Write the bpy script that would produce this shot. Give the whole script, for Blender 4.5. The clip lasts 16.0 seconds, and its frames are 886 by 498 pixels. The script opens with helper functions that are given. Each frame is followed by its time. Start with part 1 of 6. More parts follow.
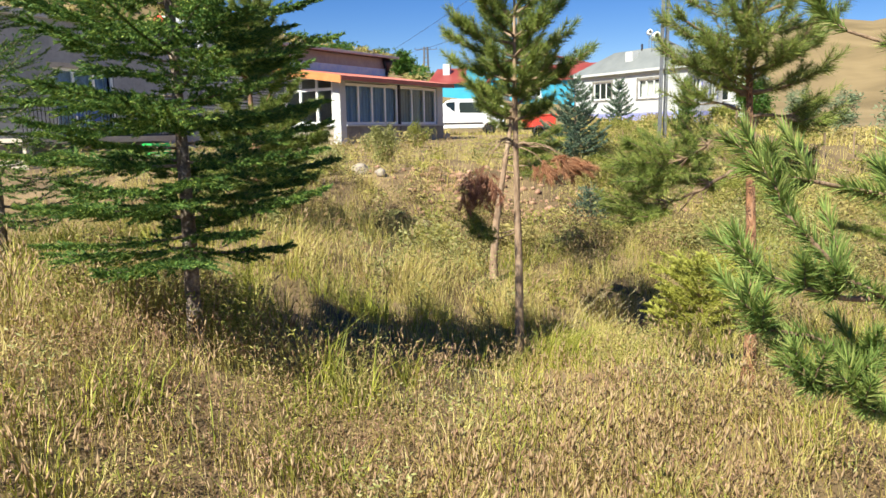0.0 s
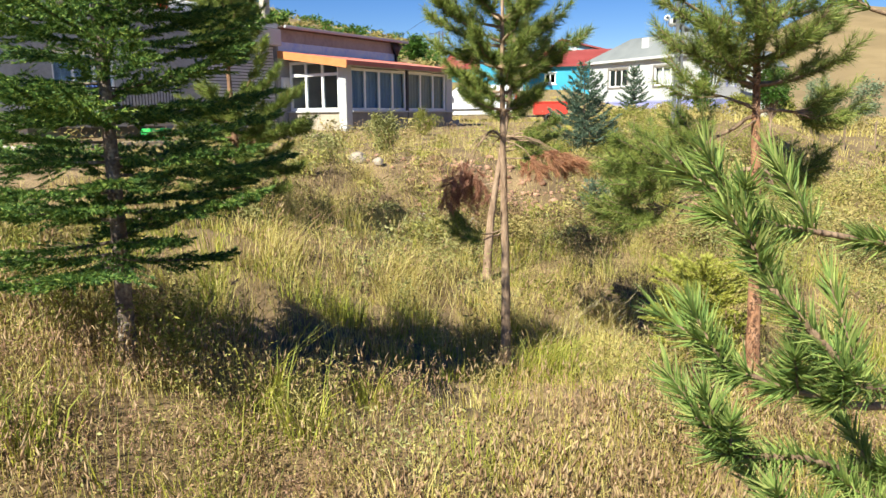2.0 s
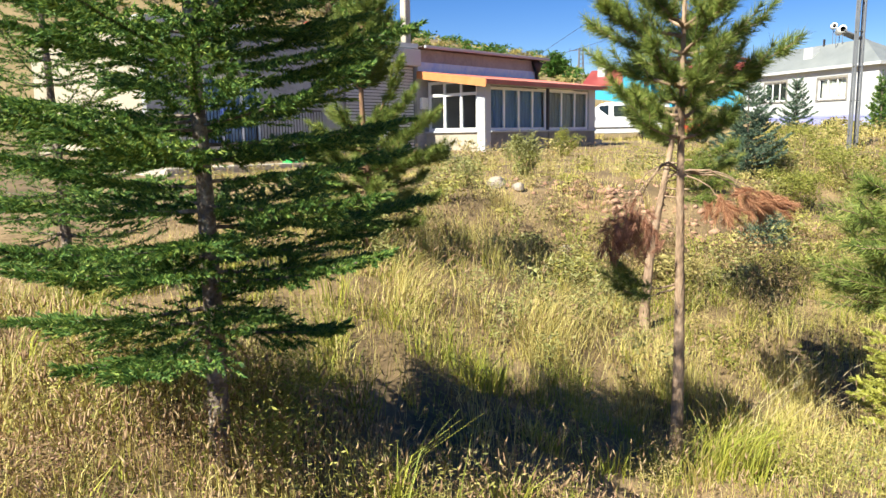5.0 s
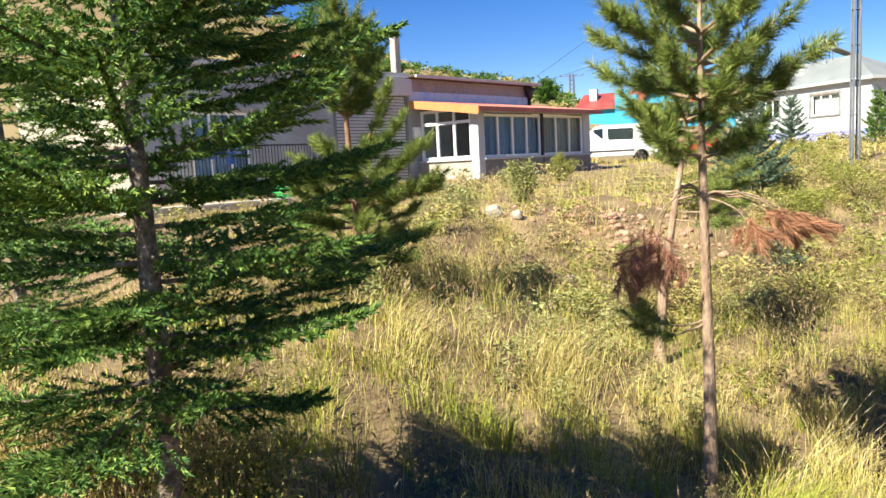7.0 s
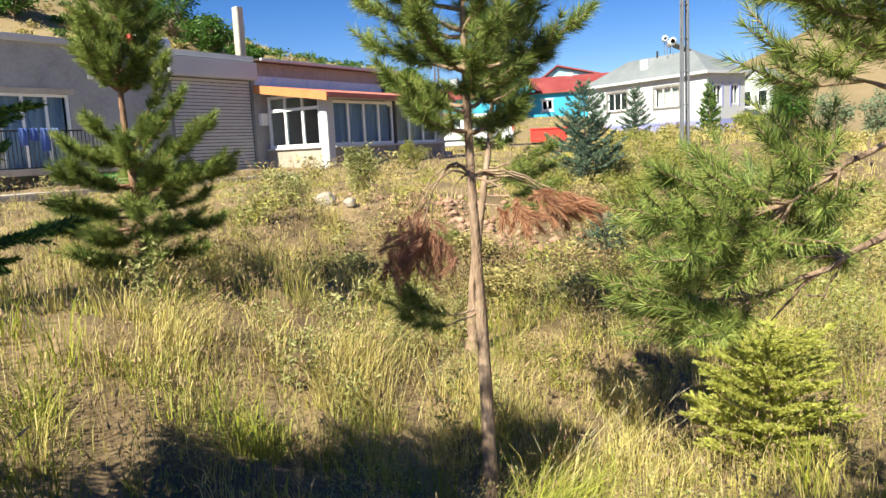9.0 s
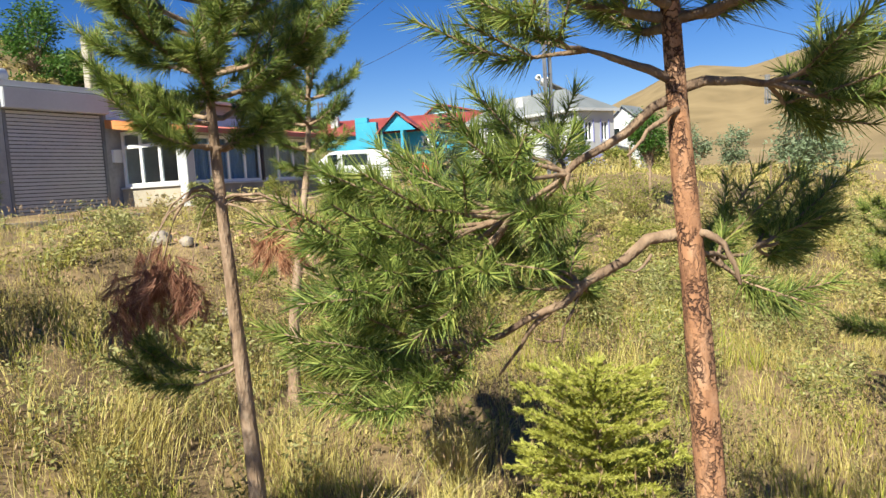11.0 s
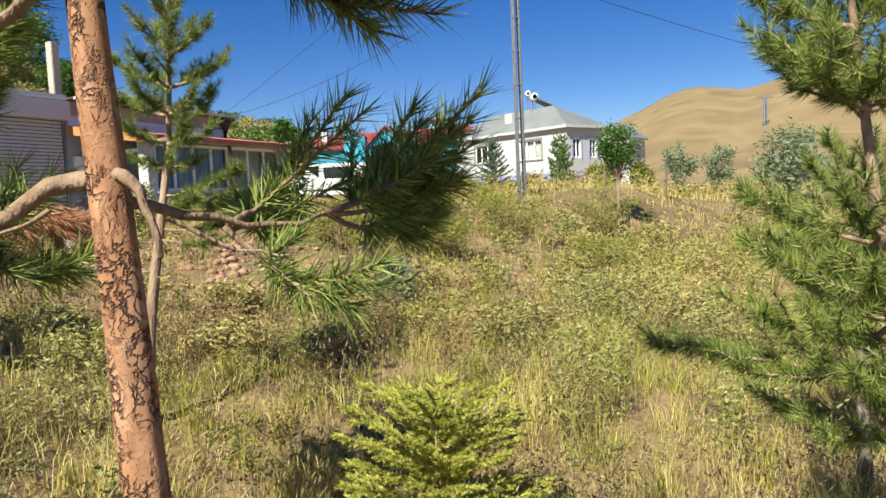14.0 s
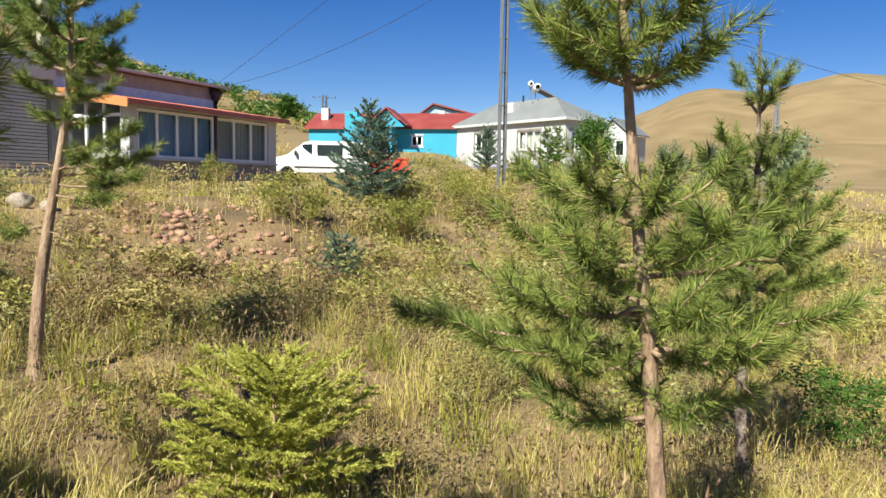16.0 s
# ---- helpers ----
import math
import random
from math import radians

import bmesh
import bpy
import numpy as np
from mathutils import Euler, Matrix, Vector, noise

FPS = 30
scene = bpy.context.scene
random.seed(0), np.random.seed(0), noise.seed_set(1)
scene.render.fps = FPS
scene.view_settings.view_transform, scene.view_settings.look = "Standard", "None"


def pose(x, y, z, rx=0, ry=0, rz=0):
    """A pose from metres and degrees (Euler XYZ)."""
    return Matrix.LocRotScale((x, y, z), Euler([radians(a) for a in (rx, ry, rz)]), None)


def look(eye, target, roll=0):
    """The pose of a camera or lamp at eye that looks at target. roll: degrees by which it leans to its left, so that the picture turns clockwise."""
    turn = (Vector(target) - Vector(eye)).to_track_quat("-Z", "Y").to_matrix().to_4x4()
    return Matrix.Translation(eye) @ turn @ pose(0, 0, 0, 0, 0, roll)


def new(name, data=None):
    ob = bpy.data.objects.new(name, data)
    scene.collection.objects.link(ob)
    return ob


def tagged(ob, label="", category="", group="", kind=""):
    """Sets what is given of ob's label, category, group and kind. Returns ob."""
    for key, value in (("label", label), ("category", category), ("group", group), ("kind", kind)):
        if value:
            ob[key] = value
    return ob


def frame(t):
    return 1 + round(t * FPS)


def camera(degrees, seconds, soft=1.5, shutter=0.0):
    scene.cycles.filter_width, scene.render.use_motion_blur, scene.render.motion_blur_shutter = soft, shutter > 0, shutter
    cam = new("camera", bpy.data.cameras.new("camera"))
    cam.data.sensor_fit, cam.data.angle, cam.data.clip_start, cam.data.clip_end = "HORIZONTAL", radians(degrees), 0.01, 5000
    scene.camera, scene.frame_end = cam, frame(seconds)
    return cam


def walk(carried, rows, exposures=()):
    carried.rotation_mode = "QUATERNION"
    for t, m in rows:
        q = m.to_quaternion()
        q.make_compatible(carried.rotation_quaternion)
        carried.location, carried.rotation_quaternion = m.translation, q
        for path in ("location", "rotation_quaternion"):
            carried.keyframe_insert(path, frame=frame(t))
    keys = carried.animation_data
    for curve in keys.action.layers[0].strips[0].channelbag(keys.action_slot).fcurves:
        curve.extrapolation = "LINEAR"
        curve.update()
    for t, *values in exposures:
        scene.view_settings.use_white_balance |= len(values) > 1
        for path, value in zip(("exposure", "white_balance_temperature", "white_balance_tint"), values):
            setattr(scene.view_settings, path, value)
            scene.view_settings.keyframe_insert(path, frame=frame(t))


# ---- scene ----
cam = camera(62.0, 16.0)
PATH = [
    (0, (1.093, 0.391, 1.427), (0.859, 2.352, 1.108), -1.0),
    (0.5, (1.162, 0.569, 1.45), (0.96, 2.531, 1.122), -0.9),
    (1, (1.199, 0.661, 1.455), (1.024, 2.625, 1.115), -0.6),
    (1.5, (1.252, 0.778, 1.459), (1.06, 2.738, 1.111), -0.5),
    (2, (1.309, 0.934, 1.47), (1.037, 2.883, 1.114), -0.5),
    (2.5, (1.294, 1.101, 1.45), (0.903, 3.029, 1.087), -0.4),
    (3, (1.245, 1.292, 1.488), (0.736, 3.191, 1.119), -0.3),
    (3.5, (1.257, 1.414, 1.498), (0.666, 3.29, 1.133), -0.1),
    (4, (1.248, 1.541, 1.495), (0.615, 3.405, 1.142), -0.1),
    (4.5, (1.124, 1.72, 1.484), (0.486, 3.587, 1.152), -0.3),
    (5, (1.018, 1.859, 1.549), (0.393, 3.734, 1.243), -0.9),
    (7.5, (0.855, 2.493, 1.524), (0.249, 4.386, 1.302), -3.5),
    (8, (0.978, 2.607, 1.501), (0.444, 4.52, 1.264), -3.3),
    (8.5, (1.193, 2.791, 1.461), (0.772, 4.729, 1.206), -3.1),
    (9, (1.37, 2.928, 1.434), (1.085, 4.889, 1.162), -2.8),
    (9.5, (1.464, 3.095, 1.412), (1.3, 5.07, 1.139), -2.6),
    (12, (2.27, 3.867, 1.244), (2.303, 5.861, 1.099), -3.8),
    (12.5, (2.43, 3.958, 1.219), (2.449, 5.952, 1.065), -3.6),
    (13, (2.603, 4.004, 1.205), (2.593, 5.997, 1.041), -3.7),
    (13.5, (2.746, 4.062, 1.159), (2.728, 6.054, 0.973), -3.3),
    (14, (2.868, 4.176, 1.124), (2.881, 6.171, 0.984), -2.6),
    (14.5, (3.003, 4.273, 1.136), (3.035, 6.27, 1.048), -1.6),
    (15, (3.2, 4.27, 1.119), (3.238, 6.268, 1.039), -0.6),
    (15.5, (3.456, 4.203, 1.087), (3.492, 6.199, 0.961), 0.4),
    (16, (3.7, 4.199, 1.029), (3.7, 6.191, 0.853), 0.9),
]
walk(cam, [(t, look(eye, target, roll)) for t, eye, target, roll in PATH],
     exposures=[(0, 1.03), (2, 1.09), (4, 1.18), (5.2, 1.28), (7.5, 1.42), (8.6, 1.29), (9.5, 1.13), (12, 0.95), (16, 0.9)])

# ---- world, sun ----
SUN = Vector((-0.485, -0.875, 0.0)).normalized()
SUN_EL = radians(45)
world = bpy.data.worlds.new("world")
scene.world = world
world.use_nodes = True
wn = world.node_tree
sky = wn.nodes.new("ShaderNodeTexSky")
sky.sky_type = "NISHITA"
sky.sun_disc = False
sky.sun_elevation = SUN_EL
sky.sun_rotation = math.atan2(SUN.x, SUN.y)
sky.altitude = 600
sky.air_density, sky.dust_density, sky.ozone_density = 0.85, 0.05, 2.2
deep = wn.nodes.new("ShaderNodeHueSaturation")
deep.inputs["Saturation"].default_value = 1.4
deep.inputs["Hue"].default_value = 0.515
wn.links.new(sky.outputs[0], deep.inputs["Color"])
wn.links.new(deep.outputs[0], wn.nodes["Background"].inputs[0])
wn.nodes["Background"].inputs[1].default_value = 0.058
sun = new("sun", bpy.data.lights.new("sun", "SUN"))
sun.data.energy, sun.data.angle, sun.data.color = 5.0, radians(0.5), (1.0, 0.965, 0.81)
sun.matrix_world = look((0, 0, 0), -(SUN * math.cos(SUN_EL) + Vector((0, 0, math.sin(SUN_EL)))))


# ---- materials ----
def mat(name, stops, scale=6.0, fine=60.0, rough=0.8, bump=0.2, island=False, metal=0.0, through_light=0.0, sheen=0.0, stretch=(1, 1, 1), obj_random=False):
    """A procedural surface: colours by coarse and fine noise (or by a random number per island), relief, and light let through."""
    m = bpy.data.materials.new(name)
    m.use_nodes = True
    t = m.node_tree
    b = t.nodes["Principled BSDF"]
    co = t.nodes.new("ShaderNodeTexCoord")
    mp = t.nodes.new("ShaderNodeMapping")
    mp.inputs["Scale"].default_value = stretch
    t.links.new(co.outputs["Object"], mp.inputs[0])
    n1 = t.nodes.new("ShaderNodeTexNoise")
    n1.inputs["Scale"].default_value, n1.inputs["Detail"].default_value = scale, 6
    n2 = t.nodes.new("ShaderNodeTexNoise")
    n2.inputs["Scale"].default_value, n2.inputs["Detail"].default_value = fine, 4
    t.links.new(mp.outputs[0], n1.inputs[0])
    t.links.new(mp.outputs[0], n2.inputs[0])
    mix = t.nodes.new("ShaderNodeMix")
    mix.inputs[0].default_value = 0.35
    ramp = t.nodes.new("ShaderNodeValToRGB")
    el = ramp.color_ramp.elements
    lo, hi = (0.14, 0.86) if island or obj_random else (0.3, 0.7)
    while len(el) < len(stops):
        el.new(0.5)
    for i, c in enumerate(stops):
        el[i].position = lo + (hi - lo) * i / max(1, len(stops) - 1)
        el[i].color = (*c, 1)
    if island or obj_random:
        if island:
            src = t.nodes.new("ShaderNodeNewGeometry").outputs["Random Per Island"]
        else:
            src = t.nodes.new("ShaderNodeObjectInfo").outputs["Random"]
        mix.inputs[0].default_value = 0.45
        t.links.new(src, mix.inputs[2])
        t.links.new(n1.outputs[0], mix.inputs[3])
    else:
        t.links.new(n1.outputs[0], mix.inputs[2])
        t.links.new(n2.outputs[0], mix.inputs[3])
    t.links.new(mix.outputs[0], ramp.inputs[0])
    t.links.new(ramp.outputs[0], b.inputs["Base Color"])
    b.inputs["Roughness"].default_value, b.inputs["Metallic"].default_value = rough, metal
    if through_light:
        b.inputs["Specular IOR Level"].default_value = 0.25
    if bump:
        bp = t.nodes.new("ShaderNodeBump")
        bp.inputs["Strength"].default_value, bp.inputs["Distance"].default_value = bump, 0.02
        t.links.new(n2.outputs[0], bp.inputs["Height"])
        t.links.new(bp.outputs[0], b.inputs["Normal"])
    if through_light:
        tr = t.nodes.new("ShaderNodeBsdfTranslucent")
        ms = t.nodes.new("ShaderNodeMixShader")
        ms.inputs[0].default_value = through_light
        t.links.new(ramp.outputs[0], tr.inputs[0])
        t.links.new(b.outputs[0], ms.inputs[1])
        t.links.new(tr.outputs[0], ms.inputs[2])
        t.links.new(ms.outputs[0], t.nodes["Material Output"].inputs[0])
    return m


def glass_mat(name, tint=(0.75, 0.85, 0.9)):
    m = bpy.data.materials.new(name)
    m.use_nodes = True
    b = m.node_tree.nodes["Principled BSDF"]
    b.inputs["Base Color"].default_value = (*tint, 1)
    b.inputs["Transmission Weight"].default_value = 1.0
    b.inputs["Roughness"].default_value = 0.03
    b.inputs["IOR"].default_value = 1.1
    return m


M_STRAW = mat("straw_grass", [(0.18, 0.125, 0.04), (0.43, 0.355, 0.09), (0.62, 0.53, 0.22), (0.44, 0.385, 0.11)], 1.3, 8, 0.65, 0, island=True, through_light=0.14)
M_GREEN = mat("green_grass", [(0.10, 0.14, 0.022), (0.24, 0.27, 0.04), (0.42, 0.41, 0.06), (0.18, 0.22, 0.045)], 1.2, 8, 0.6, 0, island=True, through_light=0.14)
M_SEED = mat("seed_heads", [(0.24, 0.14, 0.08), (0.44, 0.30, 0.165), (0.62, 0.47, 0.28)], 0.5, 8, 0.8, 0, island=True, through_light=0.3)
M_SPIKE = mat("pinkish_seed_spikes", [(0.20, 0.10, 0.07), (0.42, 0.25, 0.165), (0.62, 0.44, 0.31)], 0.6, 8, 0.8, 0, island=True, through_light=0.15)
M_WEED = mat("weed_leaves", [(0.10, 0.09, 0.03), (0.27, 0.235, 0.075), (0.46, 0.39, 0.15), (0.35, 0.24, 0.11)], 1.4, 8, 0.7, 0, island=True, through_light=0.18)
M_WEED_G = mat("grey_green_leaves", [(0.13, 0.14, 0.04), (0.27, 0.275, 0.09), (0.44, 0.42, 0.20)], 1.4, 8, 0.7, 0, island=True, through_light=0.18)
M_BROOM = mat("yellow_green_broom", [(0.10, 0.125, 0.025), (0.235, 0.245, 0.05), (0.41, 0.39, 0.09)], 0.7, 8, 0.7, 0, island=True, through_light=0.25)
M_OLIVE = mat("olive_weed_leaves", [(0.11, 0.115, 0.025), (0.28, 0.265, 0.06), (0.44, 0.41, 0.12), (0.36, 0.29, 0.10)], 1.0, 8, 0.7, 0, island=True, through_light=0.2)
M_BROWN = mat("brown_dead_weeds", [(0.10, 0.06, 0.03), (0.25, 0.165, 0.08), (0.44, 0.31, 0.16)], 1.2, 8, 0.8, 0, island=True, through_light=0.15)
M_DARKWEED = mat("dark_dry_shrub", [(0.035, 0.028, 0.014), (0.10, 0.08, 0.035), (0.22, 0.17, 0.08)], 1.2, 8, 0.8, 0, island=True, through_light=0.08)
M_PLUME = mat("pale_grass_plumes", [(0.42, 0.35, 0.20), (0.60, 0.52, 0.34)], 2.0, 8, 0.7, 0, island=True, through_light=0.3)
M_LIMB = mat("brown_limb_bark", [(0.10, 0.06, 0.04), (0.25, 0.165, 0.105), (0.38, 0.27, 0.18)], 14, 60, 0.85, 0.8, stretch=(1, 1, 0.35))
M_PINE = mat("pine_needles", [(0.045, 0.08, 0.024), (0.14, 0.20, 0.044), (0.26, 0.325, 0.072), (0.45, 0.44, 0.125)], 3, 30, 0.55, 0, island=True, through_light=0.19)
M_PINE_N = mat("fresh_pine_needles", [(0.09, 0.155, 0.045), (0.185, 0.285, 0.07), (0.32, 0.405, 0.11), (0.50, 0.51, 0.19)], 3, 30, 0.55, 0, island=True, through_light=0.19)
M_FIR = mat("fir_needles", [(0.025, 0.065, 0.02), (0.065, 0.145, 0.035), (0.15, 0.25, 0.05), (0.40, 0.47, 0.10)], 2.2, 30, 0.6, 0, island=True, through_light=0.2)
M_BLUE = mat("blue_spruce_needles", [(0.06, 0.11, 0.075), (0.13, 0.20, 0.135), (0.25, 0.32, 0.21)], 3, 30, 0.5, 0, island=True, through_light=0.15)
M_YG = mat("yellow_spruce_needles", [(0.30, 0.32, 0.06), (0.51, 0.515, 0.105), (0.68, 0.665, 0.22)], 3, 30, 0.5, 0, island=True, through_light=0.42)
M_DEAD = mat("dead_red_needles", [(0.20, 0.085, 0.045), (0.42, 0.20, 0.11), (0.58, 0.34, 0.20)], 3, 30, 0.7, 0, island=True, through_light=0.25)
M_DEADB = mat("dead_brown_needles", [(0.20, 0.095, 0.06), (0.36, 0.18, 0.115), (0.50, 0.28, 0.19)], 3, 30, 0.7, 0, island=True, through_light=0.35)
M_LEAF = mat("broad_leaves", [(0.03, 0.08, 0.012), (0.07, 0.155, 0.025), (0.13, 0.22, 0.04)], 2, 30, 0.5, 0, island=True, through_light=0.3)
M_WILLOW = mat("grey_willow_leaves", [(0.11, 0.16, 0.08), (0.21, 0.27, 0.15), (0.30, 0.35, 0.22)], 2, 30, 0.55, 0, island=True, through_light=0.25)
M_BARK = mat("pine_bark", [(0.10, 0.055, 0.035), (0.27, 0.15, 0.085), (0.42, 0.25, 0.15)], 14, 55, 0.85, 0.9, stretch=(1, 1, 0.35))
M_BARK_P = mat("pale_bark", [(0.15, 0.095, 0.06), (0.32, 0.215, 0.14), (0.48, 0.355, 0.25)], 14, 60, 0.85, 0.8, stretch=(1, 1, 0.35))


def bark_mat(name, crack, plate, pale, scale=38.0):
    """Scaly bark: plates with dark cracks between them, lighter in places."""
    m = mat(name, [plate[0], plate[1], pale], 16, 60, 0.88, 0.0, stretch=(1, 1, 0.4))
    t = m.node_tree
    b = t.nodes["Principled BSDF"]
    base = b.inputs["Base Color"].links[0].from_socket
    co = t.nodes.new("ShaderNodeTexCoord")
    mp = t.nodes.new("ShaderNodeMapping")
    mp.inputs["Scale"].default_value = (1, 1, 0.42)
    nz = t.nodes.new("ShaderNodeTexNoise")
    nz.inputs["Scale"].default_value, nz.inputs["Detail"].default_value = 30, 4
    ad = t.nodes.new("ShaderNodeMix")
    ad.data_type = "VECTOR"
    ad.inputs[0].default_value = 0.09
    vo = t.nodes.new("ShaderNodeTexVoronoi")
    vo.feature = "DISTANCE_TO_EDGE"
    vo.inputs["Scale"].default_value = scale
    t.links.new(co.outputs["Object"], mp.inputs[0])
    t.links.new(co.outputs["Object"], nz.inputs[0])
    t.links.new(mp.outputs[0], ad.inputs[4])
    t.links.new(nz.outputs[1], ad.inputs[5])
    t.links.new(ad.outputs[1], vo.inputs[0])
    mr = t.nodes.new("ShaderNodeMapRange")
    mr.inputs[1].default_value, mr.inputs[2].default_value = 0.0, 0.16
    t.links.new(vo.outputs[0], mr.inputs[0])
    mx = t.nodes.new("ShaderNodeMix")
    mx.data_type = "RGBA"
    patch = t.nodes.new("ShaderNodeTexNoise")
    patch.inputs["Scale"].default_value, patch.inputs["Detail"].default_value = 26, 5
    t.links.new(mp.outputs[0], patch.inputs[0])
    pr = t.nodes.new("ShaderNodeMapRange")
    pr.inputs[1].default_value, pr.inputs[2].default_value = 0.43, 0.56
    pr.inputs[3].default_value, pr.inputs[4].default_value = 0.82, 0.0
    t.links.new(patch.outputs[0], pr.inputs[0])
    hid = t.nodes.new("ShaderNodeMath")
    hid.operation = "MAXIMUM"
    t.links.new(mr.outputs[0], hid.inputs[0])
    t.links.new(pr.outputs[0], hid.inputs[1])
    t.links.new(hid.outputs[0], mx.inputs[0])
    mx.inputs[6].default_value = (*crack, 1)
    t.links.new(base, mx.inputs[7])
    t.links.new(mx.outputs[2], b.inputs["Base Color"])
    bp = t.nodes.new("ShaderNodeBump")
    bp.inputs["Strength"].default_value, bp.inputs["Distance"].default_value = 1.0, 0.008
    t.links.new(hid.outputs[0], bp.inputs["Height"])
    t.links.new(bp.outputs[0], b.inputs["Normal"])
    return m


M_BARK_R = bark_mat("orange_scaly_bark", (0.10, 0.042, 0.026), ((0.24, 0.105, 0.055), (0.41, 0.205, 0.105)), (0.58, 0.36, 0.23), 50.0)
M_BARK_D = mat("dark_fir_bark", [(0.06, 0.045, 0.035), (0.19, 0.14, 0.11), (0.50, 0.42, 0.33)], 16, 60, 0.85, 0.8)
M_HOUSEWALL = mat("grey_render", [(0.22, 0.225, 0.225), (0.33, 0.335, 0.34), (0.41, 0.415, 0.42)], 1.1, 9, 0.9, 0.25)
M_WHITE = mat("white_paint", [(0.42, 0.43, 0.44), (0.50, 0.51, 0.52), (0.55, 0.56, 0.57)], 0.7, 22, 0.75, 0.08)
M_FRAME = mat("white_plastic_frame", [(0.78, 0.78, 0.77), (0.84, 0.84, 0.83)], 2, 30, 0.4, 0.0)
M_CREAM = mat("cream_render", [(0.31, 0.27, 0.21), (0.39, 0.345, 0.27), (0.45, 0.40, 0.32)], 1.2, 24, 0.85, 0.15)
M_BLUEWALL = mat("turquoise_paint", [(0.02, 0.27, 0.42), (0.03, 0.33, 0.50), (0.05, 0.38, 0.55)], 0.5, 12, 0.7, 0.08)
M_PALECYAN = mat("pale_turquoise_paint", [(0.26, 0.48, 0.54), (0.34, 0.56, 0.62)], 0.5, 12, 0.7, 0.08)
M_LILAC = mat("lilac_blue_paint", [(0.25, 0.27, 0.56), (0.36, 0.38, 0.66)], 0.8, 20, 0.75, 0.08)
M_ROOFRED = mat("red_metal_roof", [(0.20, 0.035, 0.03), (0.26, 0.05, 0.042), (0.32, 0.085, 0.07)], 0.8, 10, 0.5, 0.1)
M_FASCIA = mat("orange_wood_fascia", [(0.50, 0.19, 0.06), (0.62, 0.26, 0.10)], 3, 30, 0.6, 0.15)
M_ROOFGREY = mat("grey_metal_roof", [(0.15, 0.165, 0.165), (0.20, 0.215, 0.215), (0.25, 0.265, 0.26)], 0.7, 14, 0.5, 0.1)
M_CORR = mat("old_corrugated_sheet", [(0.10, 0.075, 0.055), (0.19, 0.155, 0.12), (0.27, 0.235, 0.195)], 1.5, 18, 0.75, 0.2)
M_SHUTTER = mat("roller_shutter_grey", [(0.44, 0.45, 0.47), (0.52, 0.53, 0.55)], 1.0, 20, 0.5, 0.05)
M_SHEET = mat("blue_white_sheet", [(0.22, 0.42, 0.85), (0.62, 0.76, 0.92), (0.30, 0.50, 0.88)], 0.7, 6, 0.5, 0.1)
M_CONC = mat("weathered_concrete", [(0.34, 0.30, 0.24), (0.46, 0.41, 0.34), (0.55, 0.50, 0.42)], 1.4, 26, 0.95, 0.4)
M_PLINTH = mat("grey_stone_plinth", [(0.14, 0.13, 0.12), (0.24, 0.225, 0.205), (0.31, 0.29, 0.265)], 2.5, 26, 0.95, 0.5)
M_CURTAIN = mat("blue_grey_curtain", [(0.16, 0.24, 0.34), (0.28, 0.37, 0.48), (0.45, 0.52, 0.6)], 2.0, 20, 0.9, 0.1, stretch=(3, 3, 0.2))
M_CURTAIN_B = mat("beige_curtain", [(0.36, 0.33, 0.28), (0.52, 0.48, 0.42)], 2.0, 20, 0.9, 0.1, stretch=(3, 3, 0.2))
# near-black that stands for the shade of rooms behind windows
M_DARK = mat("unlit_room_dark", [(0.03, 0.03, 0.03), (0.05, 0.05, 0.05)], 2, 20, 0.9, 0)
M_STEEL = mat("galvanised_steel", [(0.16, 0.17, 0.19), (0.24, 0.25, 0.27)], 3, 30, 0.5, 0.1, metal=0.5)
M_IRON = mat("dark_iron", [(0.03, 0.03, 0.035), (0.07, 0.06, 0.06)], 6, 40, 0.6, 0.1, metal=0.3)
M_VAN = mat("white_car_paint", [(0.74, 0.75, 0.76), (0.80, 0.81, 0.82)], 0.8, 20, 0.25, 0)
M_TYRE = mat("rubber", [(0.02, 0.02, 0.02), (0.045, 0.045, 0.045)], 10, 60, 0.85, 0.2)
M_VGLASS = mat("tinted_glass", [(0.012, 0.018, 0.018), (0.02, 0.028, 0.028)], 1, 10, 0.06, 0)
M_RED = mat("red_tarpaulin", [(0.55, 0.035, 0.02), (0.70, 0.06, 0.035)], 2, 20, 0.6, 0.1)
# porch roof red, its colour lightened to stand for grazing sun
M_ROOFPORCH = mat("sun_lightened_red_metal_roof", [(0.30, 0.075, 0.055), (0.38, 0.11, 0.085), (0.45, 0.17, 0.13)], 0.8, 10, 0.5, 0.1)
M_STONE = mat("reddish_stone", [(0.22, 0.12, 0.075), (0.38, 0.22, 0.145), (0.50, 0.33, 0.23)], 5, 40, 0.9, 0.6)
M_PALESTONE = mat("pale_stone", [(0.22, 0.18, 0.145), (0.33, 0.28, 0.23), (0.42, 0.36, 0.30)], 5, 40, 0.9, 0.5)
M_PLASTIC_G = mat("green_plastic", [(0.02, 0.38, 0.08), (0.04, 0.48, 0.12)], 4, 30, 0.4, 0)
M_CLOTH_B = mat("blue_cloth", [(0.03, 0.06, 0.22), (0.10, 0.16, 0.40), (0.5, 0.55, 0.65)], 3, 30, 0.9, 0.1, obj_random=True)
M_WOOD = mat("weathered_wood", [(0.16, 0.11, 0.07), (0.30, 0.22, 0.14)], 8, 50, 0.9, 0.4, stretch=(1, 1, 0.2))
